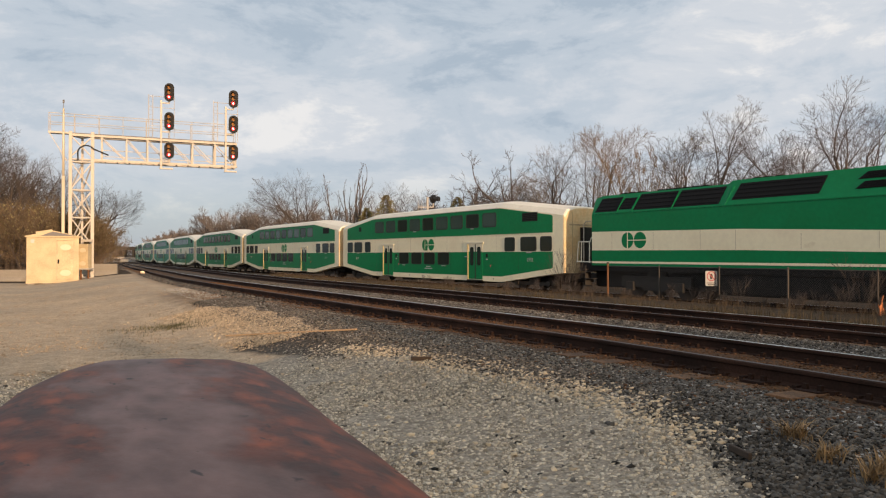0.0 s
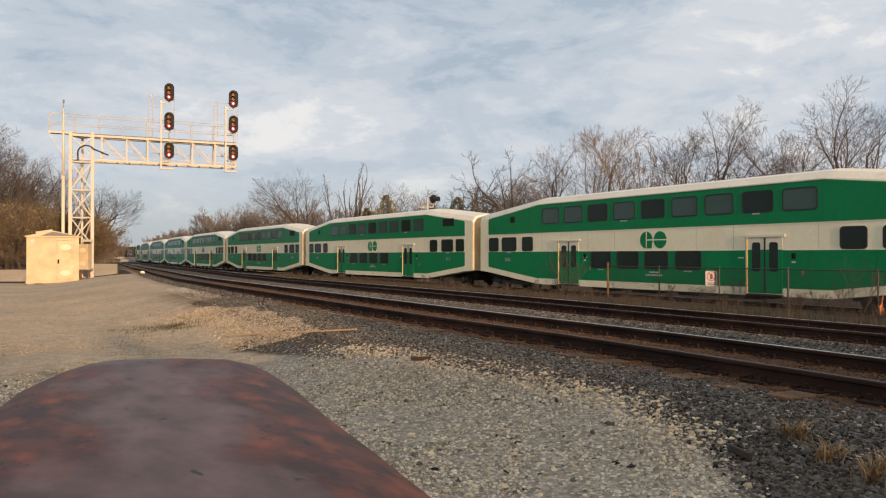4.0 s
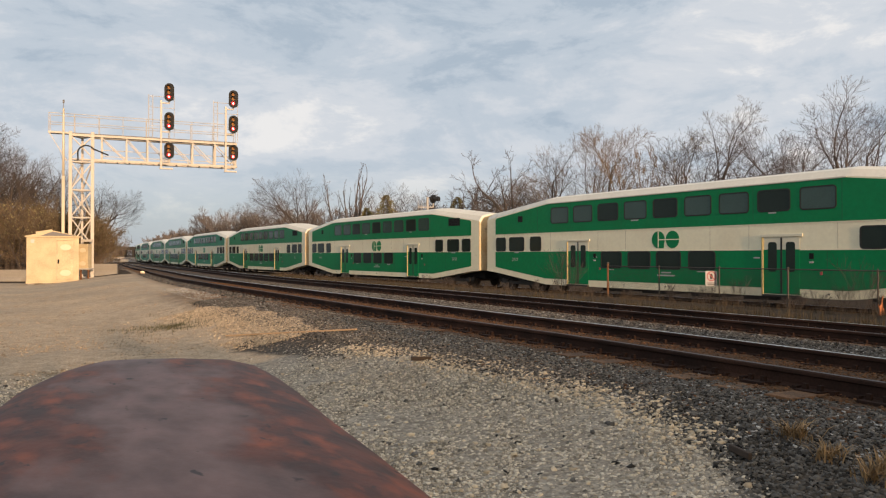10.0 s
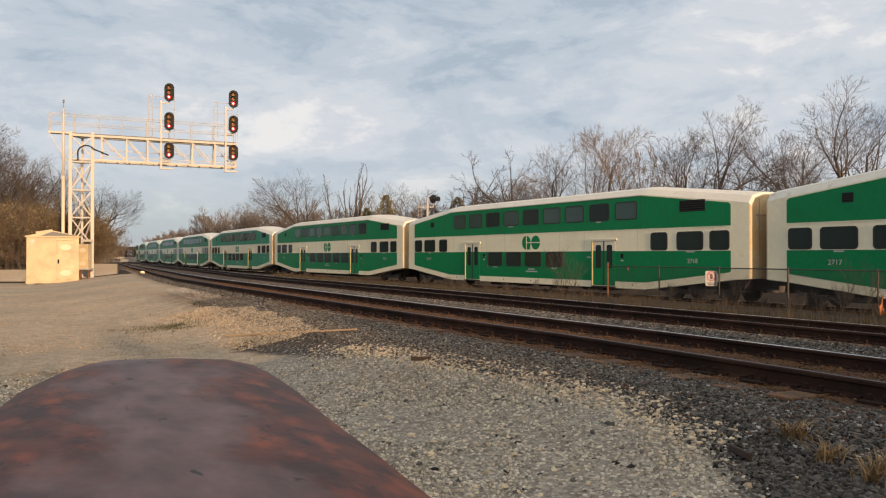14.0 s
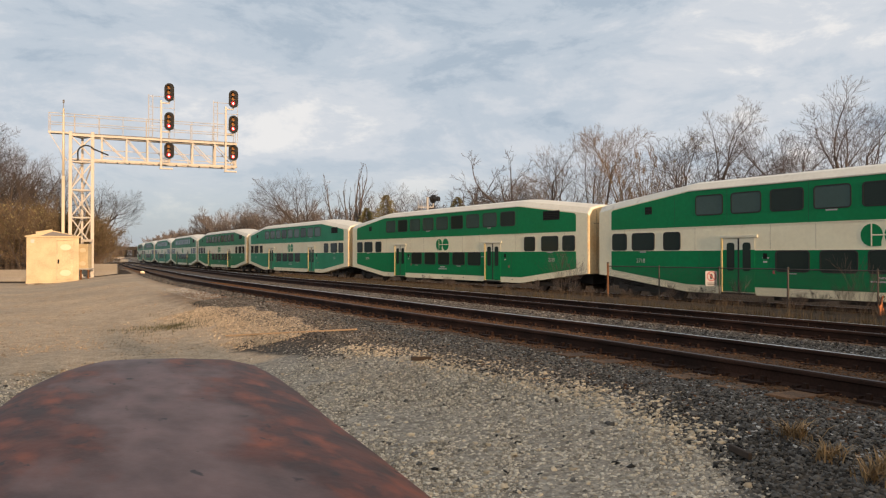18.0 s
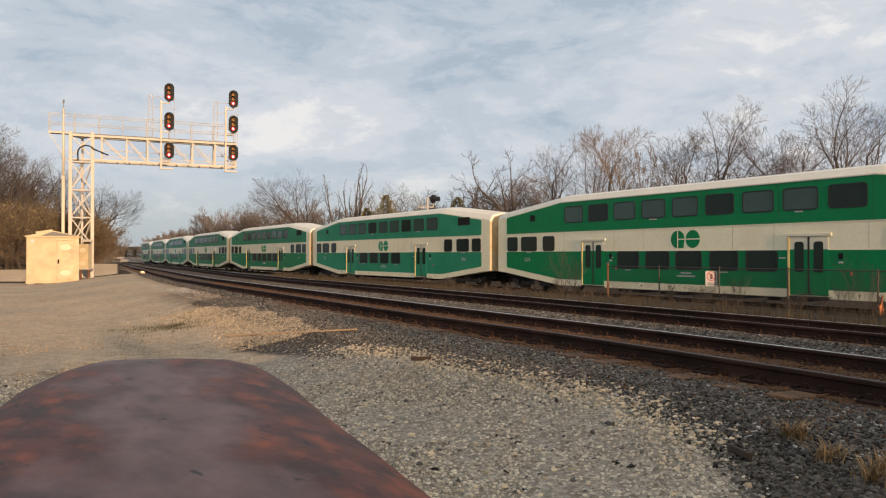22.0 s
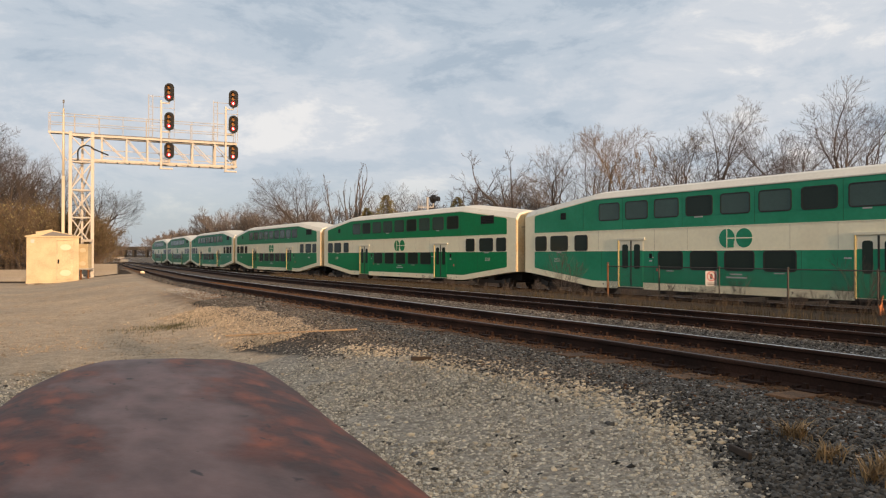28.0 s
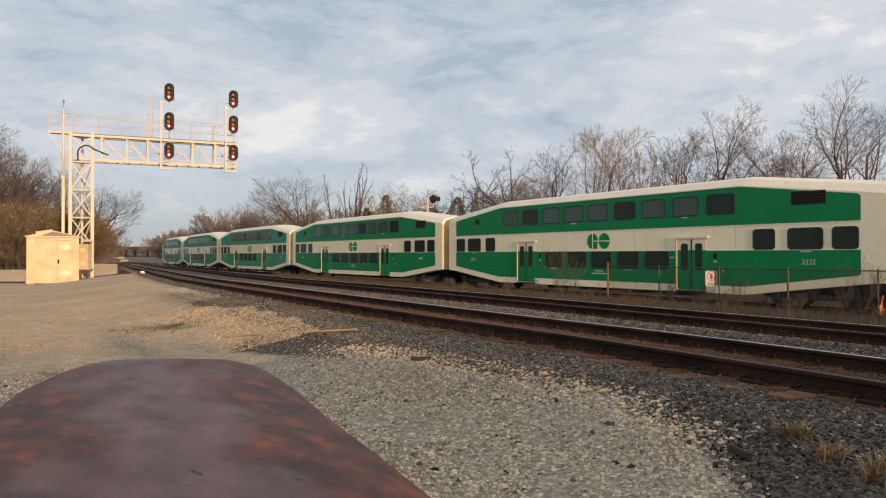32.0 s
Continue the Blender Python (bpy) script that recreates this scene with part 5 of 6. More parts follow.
# ---- chain-link fence with its sign ----
def fence():
    root = tagged(empty("chain_link_fence"), "low rusty chain-link fence between the tracks", "fence")
    o = 3.6
    ss = [21.0, 18.3, 15.6, 13.0, 10.2, 7.4, 4.6]
    top = 0.44

    def at(s, z):
        x, y = on_line(s, o)
        return Vector((float(x), float(y), z))
    for k, s in enumerate(ss):
        q = at(s, 0)
        bm = bmesh.new()
        r = 0.045 if k == 0 else (0.036 if k == 3 else 0.026)
        tube(bm, (q.x, q.y, gz(q.x, q.y) - 0.15), (q.x, q.y, top + (0.12 if k == 0 else 0.03)), r, 10)
        part("fence_post", bm, M["post_rust"] if k == 0 else M["fence"], root, "rusty end post" if k == 0 else "thin steel fence post")
        bm = bmesh.new()
        bmesh.ops.create_uvsphere(bm, u_segments=8, v_segments=5, radius=r * 1.25, matrix=Matrix.Translation((q.x, q.y, top + (0.12 if k == 0 else 0.03))))
        part("post_cap", bm, M["fence"], root)
    for a, b in zip(ss, ss[1:]):
        bm = bmesh.new()
        tube(bm, at(a, top), at(b, top), 0.022, 6)
        part("top_rail", bm, M["fence"], root, "thin steel top rail")
        # woven mesh of one bay
        verts, faces = [], []
        pa, pb = at(a, 0), at(b, 0)
        ln = (pb - pa).length
        n = int(ln / 0.075)
        d = (pb - pa) / ln
        nrm = Vector((-d.y, d.x, 0))
        za, zb = gz(pa.x, pa.y) + 0.04, gz(pb.x, pb.y) + 0.04
        h = top - min(za, zb)
        w = 0.0032
        for sg in (1, -1):
            for i in range(-int(h / 0.075) - 1, n + int(h / 0.075) + 1):
                u0, u1 = i * 0.075, i * 0.075 + sg * h
                z0, z1 = top - h, top
                lo_t, hi_t = 0.0, 1.0
                if u1 != u0:
                    t0, t1 = (0 - u0) / (u1 - u0), (ln - u0) / (u1 - u0)
                    lo_t, hi_t = max(0, min(t0, t1)), min(1, max(t0, t1))
                if hi_t - lo_t < 0.02:
                    continue
                p = pa + d * (u0 + (u1 - u0) * lo_t) + Vector((0, 0, z0 + (z1 - z0) * lo_t))
                q = pa + d * (u0 + (u1 - u0) * hi_t) + Vector((0, 0, z0 + (z1 - z0) * hi_t))
                wd = (q - p).normalized().cross(nrm) * w
                off = nrm * w
                b0 = len(verts)
                verts += [p - wd, p + wd, p + off, q - wd, q + wd, q + off]
                faces += [(b0, b0 + 1, b0 + 4, b0 + 3), (b0 + 1, b0 + 2, b0 + 5, b0 + 4), (b0 + 2, b0, b0 + 3, b0 + 5)]
        raw("wire_mesh", verts, faces, M["fence"], root)
    # sign
    sg = tagged(empty("warning_sign"), "white no-trespassing sign with a red barred ring on the fence", "sign")
    a = at(15.92, 0.0)
    m = Matrix.Translation((a.x - 0.04, a.y - 0.09, 0.07)) @ pose(0, 0, 0, 0, 0, -10) @ Matrix.Diagonal((0.8, 0.8, 0.8, 1))

    def add(name, bm, mt, parent, label=""):
        bmesh.ops.transform(bm, matrix=m, verts=bm.verts)
        return part(name, bm, mt, parent, label)
    bm = bmesh.new()
    plate(bm, rounded(-0.25, 0.25, -0.33, 0.33, 0.04), -0.006, 0.006)
    panel = add("panel", bm, M["sign_white"], sg, "white sheet with rounded corners")
    n = 24
    outer = [(0.20 * math.cos(2 * math.pi * k / n), 0.10 + 0.22 * math.sin(2 * math.pi * k / n)) for k in range(n)]
    inner = [(0.16 * math.cos(2 * math.pi * k / n), 0.10 + 0.18 * math.sin(2 * math.pi * k / n)) for k in range(n)]
    bm = bmesh.new()
    ring(bm, outer, inner, -0.010, -0.0065)
    add("red_ring", bm, M["sign_red"], panel, "red printed ring")
    bm = bmesh.new()
    plate(bm, [(-0.13, 0.22), (-0.10, 0.25), (0.13, -0.02), (0.10, -0.05)], -0.0145, -0.011)
    add("red_bar", bm, M["sign_red"], panel, "red printed bar")
    bm = bmesh.new()
    plate(bm, [(-0.05, -0.03), (0.03, -0.03), (0.06, 0.12), (0.02, 0.22), (-0.05, 0.20), (-0.06, 0.08)], -0.0105, -0.0068)
    add("pictogram", bm, M["sign_black"], panel, "black printed shape")
    for zz, ww in ((-0.20, 0.20), (-0.27, 0.16)):
        bm = bmesh.new()
        box(bm, -ww, ww, -0.010, -0.0065, zz - 0.015, zz + 0.015)
        add("print_line", bm, M["sign_black"], panel)


def marker_stake():
    root = tagged(empty("marker_stake"), "bent orange plastic marker stake in the dry weeds", "marker")
    x, y = on_line(9.75, 4.3)
    x, y = float(x), float(y)
    g = gz(x, y)
    M["orange"] = mat("orange_plastic", (0.42, 0.13, 0.035), 0.6, var=0.15)
    for k, (dx, h) in enumerate(((0.0, 0.55), (0.10, 0.42), (-0.07, 0.30))):
        bm = bmesh.new()
        bar(bm, (x + dx, y, g - 0.05), (x + dx * 0.4, y, g + h * 0.55), 0.05, 0.012)
        bar(bm, (x + dx * 0.4, y, g + h * 0.54), (x + dx * 0.2 + 0.06 * (1 - k), y, g + h), 0.045, 0.012)
        part("strip", bm, M["orange"], root)


fence()
marker_stake()


# ---- the rusty steel tongue under the camera ----
def rusty_tongue():
    root = tagged(empty("rusty_steel_beam"), "rust-stained rounded steel beam end on a post", "steel beam")
    top = EYE_Z - 0.058
    # stations along the beam: y, left edge, right edge, drop of the top
    st = [(-0.16, -0.085, 0.190, 0.000), (0.05, -0.120, 0.080, 0.0), (0.17, -0.152, 0.023, 0.0), (0.24, -0.178, -0.008, 0.0), (0.30, -0.200, -0.036, 0.0),
          (0.345, -0.215, -0.055, 0.0), (0.38, -0.221, -0.072, 0.0), (0.405, -0.219, -0.086, 0.0), (0.422, -0.212, -0.097, 0.002), (0.434, -0.201, -0.108, 0.006), (0.441, -0.186, -0.120, 0.015), (0.444, -0.172, -0.132, 0.032)]
    verts, faces = [], []
    n = 28
    for y, a, b, drop in st:
        c, w = (a + b) / 2, (b - a) / 2 * 1.06
        for k in range(n):
            t = 2 * math.pi * k / n
            ct, stt = math.cos(t), math.sin(t)
            e = 0.50
            x = c + w * math.copysign(abs(ct) ** e, ct)
            z = top - 0.06 + (0.06 - drop) * math.copysign(abs(stt) ** e, stt)
            # crowned top
            z -= 0.006 * abs(ct) ** 4
            verts.append((x, y, z))
    for i in range(len(st) - 1):
        for k in range(n):
            faces.append((i * n + k, i * n + (k + 1) % n, (i + 1) * n + (k + 1) % n, (i + 1) * n + k))
    faces.append(tuple(range(n))[::-1])
    faces.append(tuple((len(st) - 1) * n + k for k in range(n)))
    ob = raw("beam", verts, faces, M["rust"], root, smooth=True)
    ob["label"] = "rounded beam end with rust and worn paint"
    bm = bmesh.new()
    g = gz(-0.07, 0.05)
    box(bm, -0.14, 0.0, -0.05, 0.09, g - 0.1, top - 0.10, 0.01)
    part("post", bm, M["rust"], root, "rusty steel post")


rusty_tongue()


# ---- far things along the line ----
def overpass():
    root = tagged(empty("overpass"), "distant road overpass across the railway", "bridge")
    x, y = -262.0, 620.0
    # dark materials put the shade into the bridge's colour
    bm = bmesh.new()
    box(bm, -16, 16, -5, 5, 4.9, 7.0, 0.05)
    d = part("deck", bm, M["steel_dark"], root, "bridge deck in a dark colour that stands for shade")
    for sy in (-4.9, 4.9):
        bm = bmesh.new()
        box(bm, -16, 16, sy - 0.1, sy + 0.1, 7.0, 7.8)
        part("parapet", bm, M["steel_dark"], root)
    for sx in (-9, -1.5, 9):
        bm = bmesh.new()
        box(bm, sx - 0.8, sx + 0.8, -4, 4, -2, 5.0, 0.05)
        part("pier", bm, M["steel_dark"], root)
    for sx in (-16, 16):
        bm = bmesh.new()
        box(bm, sx - 3, sx + 3, -5, 5, -2, 5.0, 0.05)
        part("abutment", bm, M["scrap"], root)
    root.matrix_basis = pose(x, y, 0, 0, 0, 8)


overpass()


def trackside_boxes():
    for x, y, z, w, h in ((-48.8, 110.0, 0.45, 0.95, 0.30), (-47.8, 109.0, 0.05, 1.1, 0.35)):
        root = tagged(empty("trackside_case"), "small sunlit pale metal case beside the tracks", "equipment case", "trackside cases")
        bm = bmesh.new()
        box(bm, x - w / 2, x + w / 2, y - 0.2, y + 0.2, z - h / 2, z + h / 2, 0.03)
        part("case", bm, M["galv"], root)
        g = gz(x, y)
        for sx in (-0.3, 0.3):
            bm = bmesh.new()
            tube(bm, (x + sx, y, g - 0.1), (x + sx, y, z - h / 2 + 0.01), 0.03, 6)
            part("leg", bm, M["steel_dark"], root)


trackside_boxes()


# ---- trees ----
class Wood:
    """Collects tapered limbs as one mesh."""

    def __init__(self):
        self.v, self.f = [], []

    def limb(self, pts, radii, n):
        base = len(self.v)
        for i, p in enumerate(pts):
            d = (pts[min(i + 1, len(pts) - 1)] - pts[max(i - 1, 0)]).normalized()
            a = d.cross(Vector((0.3, 0.9, 0.2)))
            a = a.normalized() if a.length > 1e-3 else Vector((1, 0, 0))
            b = d.cross(a)
            for k in range(n):
                t = 2 * math.pi * k / n
                self.v.append(p + (a * math.cos(t) + b * math.sin(t)) * radii[i])
        for i in range(len(pts) - 1):
            for k in range(n):
                self.f.append((base + i * n + k, base + i * n + (k + 1) % n, base + (i + 1) * n + (k + 1) % n, base + (i + 1) * n + k))


def grow(r, wood, twigs, p, d, length, radius, level, spec, tips):
    """One limb that arcs, tapers and carries smaller ones, with a small fork at its end."""
    seg = (7, 6, 4, 3, 2)[level]
    arc = Vector((r.gauss(0, 1), r.gauss(0, 1), r.gauss(0, 0.5))) * spec["bend"] / seg
    pts, rad, dirs = [p], [radius], [d]
    q = p
    for i in range(seg):
        kink = Vector((r.gauss(0, 1), r.gauss(0, 1), r.gauss(0, 0.7))) * spec["kink"]
        d = (d + arc + kink + Vector((0, 0, spec["rise"])) * (1.0 if level else 0.3)).normalized()
        q = q + d * (length / seg)
        pts.append(q); dirs.append(d)
        rad.append(max(radius * (1 - 0.74 * (i + 1) / seg), spec["thin"]))
    (wood if level < 2 else twigs).limb(pts, rad, 7 if level == 0 else (5 if level == 1 else 3))
    if level >= min(3, spec["levels"]):
        tips.append(q)
    if level >= spec["levels"]:
        return
    count = spec["count"][level]
    turn = r.uniform(0, 6.283)
    for c in range(count + 1):
        f = 0.985 if c == count else spec["low"][level] + (0.97 - spec["low"][level]) * (c + r.uniform(0.1, 0.9)) / count
        i = min(seg - 1, int(f * seg))
        at = pts[i].lerp(pts[i + 1], f * seg - i)
        turn += 2.4 + r.uniform(-0.5, 0.5)
        dd = dirs[i + 1]
        a = dd.orthogonal().normalized()
        b = dd.cross(a)
        ang = radians(r.uniform(*spec["angle"])) * (1.12 - 0.5 * f)
        nd = (dd * math.cos(ang) + (a * math.cos(turn) + b * math.sin(turn)) * math.sin(ang)).normalized()
        rc = max((rad[i] + rad[i + 1]) / 2 * spec.get("slim", 0.52), spec["thin"])
        grow(r, wood, twigs, at, nd, length * r.uniform(*spec["ratio"]) * (1.14, 1.0, 1.12, 1.2, 1.0)[level] * (1.12 - 0.62 * f), rc, level + 1, spec, tips)


def clumps(r, tips, n, size, spread):
    verts, faces = [], []
    for _ in range(n):
        p = r.choice(tips) + Vector((r.gauss(0, spread), r.gauss(0, spread), r.gauss(0, spread)))
        a = Vector((r.gauss(0, 1), r.gauss(0, 1), r.gauss(0, 1))).normalized()
        b = a.orthogonal().normalized()
        c = a.cross(b)
        s = size * r.uniform(0.5, 1.4)
        k = len(verts)
        verts += [p - b * s, p + c * s * 0.55, p + b * s, p - c * s * 0.55]
        faces.append((k, k + 1, k + 2, k + 3))
    return verts, faces


def tree(seed, height, spec, bark, crown_mat, leaves=0, leaf_mat=None, leaf=0.05):
    r = random.Random(seed)
    root = empty("tree")
    wood, twigs, tips = Wood(), Wood(), []
    stems = spec["stems"]
    for k in range(stems):
        a = 2 * math.pi * k / stems + r.uniform(-0.5, 0.5)
        lean = spec["lean"] * (0.4 if stems == 1 else 1.0)
        d = Vector((math.cos(a) * lean, math.sin(a) * lean, 1)).normalized()
        ln = height * r.uniform(*spec.get("trunk", (0.66, 0.82)))
        grow(r, wood, twigs, Vector((math.cos(a) * 0.15, math.sin(a) * 0.15, -0.3)), d, ln, height * spec["girth"] * r.uniform(0.85, 1.15), 0, spec, tips)
    if not tips:
        tips = [Vector(v) for v in twigs.v]
    raw("trunk", wood.v, wood.f, bark, root, smooth=True)
    raw("crown", twigs.v, twigs.f, crown_mat, root)
    if leaves:
        v, f = clumps(r, tips, leaves, leaf, 0.18)
        raw("foliage", v, f, leaf_mat, root)
    return root


OPEN = dict(levels=4, count=(8, 6, 5, 3), low=(0.22, 0.25, 0.2, 0.15), angle=(30, 56), ratio=(0.50, 0.74), bend=0.5, kink=0.025, rise=0.045, thin=0.0052, stems=1, lean=0.22, girth=0.022)
WIDE = dict(OPEN, stems=3, lean=0.5, angle=(30, 60), bend=0.55, count=(6, 5, 5, 3), girth=0.019)
TALL = dict(OPEN, stems=1, lean=0.15, angle=(28, 50), count=(10, 6, 5, 3), low=(0.25, 0.2, 0.2, 0.15), rise=0.05)
BRUSH = dict(OPEN, stems=6, lean=0.6, levels=3, count=(5, 5, 5, 0), low=(0.1, 0.15, 0.2, 0.2), angle=(18, 46), bend=0.5, girth=0.010, thin=0.009)
SNAG = dict(OPEN, stems=2, lean=0.32, levels=4, count=(4, 3, 3, 2), low=(0.35, 0.3, 0.25, 0.2), ratio=(0.36, 0.64), angle=(22, 52), bend=0.6, kink=0.045, rise=0.06, thin=0.0065, girth=0.021, slim=0.66)

KINDS = {}


def tree_kinds():
    KINDS["open"] = tree(11, 11, OPEN, M["bark"], M["twig"])
    KINDS["wide"] = tree(23, 11, WIDE, M["bark"], M["twig"])
    KINDS["tall"] = tree(37, 12, TALL, M["bark"], M["twig"])
    KINDS["fan"] = tree(45, 11, dict(OPEN, stems=2, lean=0.25, angle=(26, 50), count=(7, 6, 5, 3), low=(0.12, 0.2, 0.2, 0.15), girth=0.013), M["bark"], M["warm_twig"])
    KINDS["coppice"] = tree(41, 9, dict(OPEN, stems=9, lean=0.26, angle=(14, 34), count=(5, 4, 4, 2), ratio=(0.3, 0.5), bend=0.2, girth=0.010, thin=0.009), M["warm_twig"], M["warm_twig"])
    KINDS["open2"] = tree(51, 11, dict(OPEN, bend=0.6), M["bark"], M["twig"], 260, M["bud"], 0.06)
    KINDS["brush"] = tree(67, 6, BRUSH, M["bark"], M["warm_twig"], 900, M["bud"], 0.06)
    KINDS["thicket"] = tree(83, 7, BRUSH, M["bark"], M["warm_twig"], 5400, M["shrub"], 0.072)
    KINDS["bush"] = tree(89, 5, dict(BRUSH, stems=10, lean=0.26, angle=(18, 42), count=(6, 5, 4, 0), low=(0.04, 0.1, 0.2, 0.2), bend=0.3), M["warm_twig"], M["warm_twig"], 9000, M["shrub"], 0.065)
    # the far kinds take the twig colour that has haze in it
    KINDS["far_open"] = tree(113, 9, dict(OPEN, stems=3, lean=0.35, levels=3, thin=0.022, count=(7, 5, 5, 0), angle=(24, 50), girth=0.012), M["hazed_twig"], M["hazed_twig"])
    KINDS["far_brush"] = tree(131, 6, dict(BRUSH, levels=3, thin=0.02, count=(5, 5, 4, 0)), M["hazed_twig"], M["hazed_twig"], 160, M["bud"], 0.07)
    # stands unseen behind the camera, added to block the low sun
    KINDS["hedge"] = tree(151, 5, dict(BRUSH, levels=2, thin=0.02, count=(5, 4, 0, 0)), M["bark"], M["twig"], 3600, M["shrub"], 0.17)
    KINDS["snag"] = tree(97, 8, SNAG, M["bark"], M["twig"])
    KINDS["tall_snag"] = tree(103, 9, dict(SNAG, stems=3, lean=0.14, angle=(16, 34), bend=0.35, trunk=(0.8, 1.0), ratio=(0.2, 0.45), girth=0.015), M["bark"], M["twig"])
    KINDS["antler"] = tree(109, 8, dict(SNAG, stems=2, lean=0.5, trunk=(0.6, 0.8), count=(5, 4, 3, 2), bend=0.85), M["bark"], M["twig"])


tree_kinds()
LABELS = {"coppice": "tan many-stemmed coppiced tree", "open": "bare deciduous tree with rising limbs beyond the train", "wide": "bare spreading tree with several stems", "tall": "tall bare tree with a single trunk",
          "open2": "bare tree with a few swelling buds", "brush": "bare bushy undergrowth with olive buds", "thicket": "brown leafy thicket beside the railway", "hedge": "dense brown unseen hedge added to keep off the low sun", "far_open": "bare tree in the distance beside the line", "far_brush": "bushy undergrowth in the distance beside the line", "snag": "half-dead tree with few broken limbs",
          "bush": "dense rounded olive-brown bush beside the tower",
          "fan": "bare tan-twigged tree whose limbs fan upwards", "tall_snag": "tall dead stems with stubs of branches", "antler": "half-dead tree with crooked spreading limbs"}
NATIVE = {k: max(v.co.z for ch in ob.children for v in ch.data.vertices) for k, ob in KINDS.items()}
USED = set()


def plant(kind, x, y, height, turn):
    k = height / NATIVE[kind]
    m = Matrix.LocRotScale((x, y, gz(x, y)), Euler((0, 0, turn)), (1, 1, 1))
    if kind in USED:
        ob = copy_thing(KINDS[kind], m)
    else:
        ob = KINDS[kind]
        USED.add(kind)
        ob.matrix_basis = m
    ob.scale = (k, k, k)
    tagged(ob, LABELS[kind], "tree" if kind not in ("brush", "thicket", "bush", "far_brush", "hedge") else "bush", "trees along the railway" if kind not in ("brush", "thicket", "bush", "far_brush", "hedge") else "bushes along the railway")


def woods():
    r = random.Random(4)
    # trees that stand out behind the train: s, offset, height, kind
    for s, o, h, kind in ((18.8, -15, 11.0, "wide"), (19.9, -13, 11.2, "open"), (24.0, -17, 11.3, "tall"), (23.5, -12, 8.6, "antler"), (26.5, -13, 7.0, "snag"),
                          (29.6, -14, 12.3, "open"), (35.2, -18, 11.0, "open2"), (32.9, -12, 9.6, "coppice"), (39.2, -14, 12.5, "fan"), (45.5, -17, 12.6, "wide"), (42.6, -12, 9.3, "snag"),
                          (45.1, -12, 10.8, "snag"), (48.9, -12, 9.2, "antler"), (54.6, -14, 11.0, "antler"), (52.0, -19, 9.8, "fan"), (63.3, -15, 9.3, "antler"), (58.0, -20, 9.5, "far_open"), (66.9, -14, 9.6, "snag"), (70.0, -17, 9.3, "far_open"),
                          (79.8, -16, 11.2, "tall"), (77.7, -12, 13.4, "tall_snag"), (84.8, -13, 12.4, "tall_snag"), (94.3, -13, 13.6, "tall"), (88.0, -18, 10.5, "far_open"),
                          (104.0, -16, 11.0, "far_open"), (114.5, -15, 12.0, "open"), (122.0, -18, 11.5, "far_open"), (130.0, -14, 11.8, "fan"), (137.9, -17, 13.0, "far_open"), (148.7, -15, 12.9, "open"), (160.0, -16, 13.5, "far_open"), (174.0, -15, 13.8, "far_open"), (188.0, -18, 14.4, "far_open"),
                          (205.0, -17, 12.5, "far_open"), (229.5, -16, 11.5, "far_open"), (260.0, -18, 12.0, "far_open"), (299.5, -14, 12.4, "far_open")):
        x, y = on_line(s, o)
        plant(kind, float(x), float(y), h, r.uniform(0, 6.28))
    # lower growth on the ground behind the train
    for k in range(20):
        s = 12 + k * 7.5 + r.uniform(-1.5, 1.5)
        x, y = on_line(s, -r.uniform(9, 20))
        plant(r.choice(["brush", "far_open"]) if s < 60 else r.choice(["far_brush", "far_open", "far_open"]), float(x), float(y), r.uniform(3.0, 4.6) if s < 70 else r.uniform(5.5, 8.0), r.uniform(0, 6.28))
    for k in range(3):
        s = 84 + k * 8 + r.uniform(-2, 2)
        x, y = on_line(s, -r.uniform(24, 34))
        plant("far_open", float(x), float(y), r.uniform(8.0, 10.0), r.uniform(0, 6.28))
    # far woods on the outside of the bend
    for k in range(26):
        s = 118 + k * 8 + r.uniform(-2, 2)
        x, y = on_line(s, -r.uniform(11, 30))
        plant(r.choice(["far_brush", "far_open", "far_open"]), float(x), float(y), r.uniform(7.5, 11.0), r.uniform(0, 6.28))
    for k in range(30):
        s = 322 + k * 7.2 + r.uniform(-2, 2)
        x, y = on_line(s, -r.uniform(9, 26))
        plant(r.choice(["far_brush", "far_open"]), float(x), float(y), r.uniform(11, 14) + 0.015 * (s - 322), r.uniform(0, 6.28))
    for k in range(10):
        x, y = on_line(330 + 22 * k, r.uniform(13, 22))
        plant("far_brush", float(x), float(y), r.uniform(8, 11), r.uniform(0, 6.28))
    # thicket behind the lot, left of the tracks
    for k in range(20):
        x = -31.0 - 1.25 * k + r.uniform(-0.6, 0.6)
        y = 58 + r.uniform(0, 9) + 0.15 * k
        plant(r.choice(["thicket", "thicket", "brush"]), x, y, r.uniform(5.0, 7.6), r.uniform(0, 6.28))
    for k in range(16):
        x = -34.5 - 1.3 * k + r.uniform(-0.6, 0.6)
        y = 62 + r.uniform(0, 14)
        plant(r.choice(["open", "open2", "tall"]) if k < 5 else r.choice(["open", "wide", "tall"]), x, y, r.uniform(8.5, 10.5) + 0.42 * k, r.uniform(0, 6.28))
    plant("open", -38.5, 64.0, 13.4, 1.1)
    plant("tall", -36.8, 67.0, 12.4, 4.0)
    plant("open", -41.5, 65.0, 13.8, 2.6)
    plant("bush", -28.7, 60.0, 5.0, 0.7)
    plant("bush", -30.4, 60.6, 5.5, 2.2)
    plant("bush", -32.0, 61.2, 5.7, 3.9)
    plant("tall", -32.6, 66.0, 8.6, 2.0)
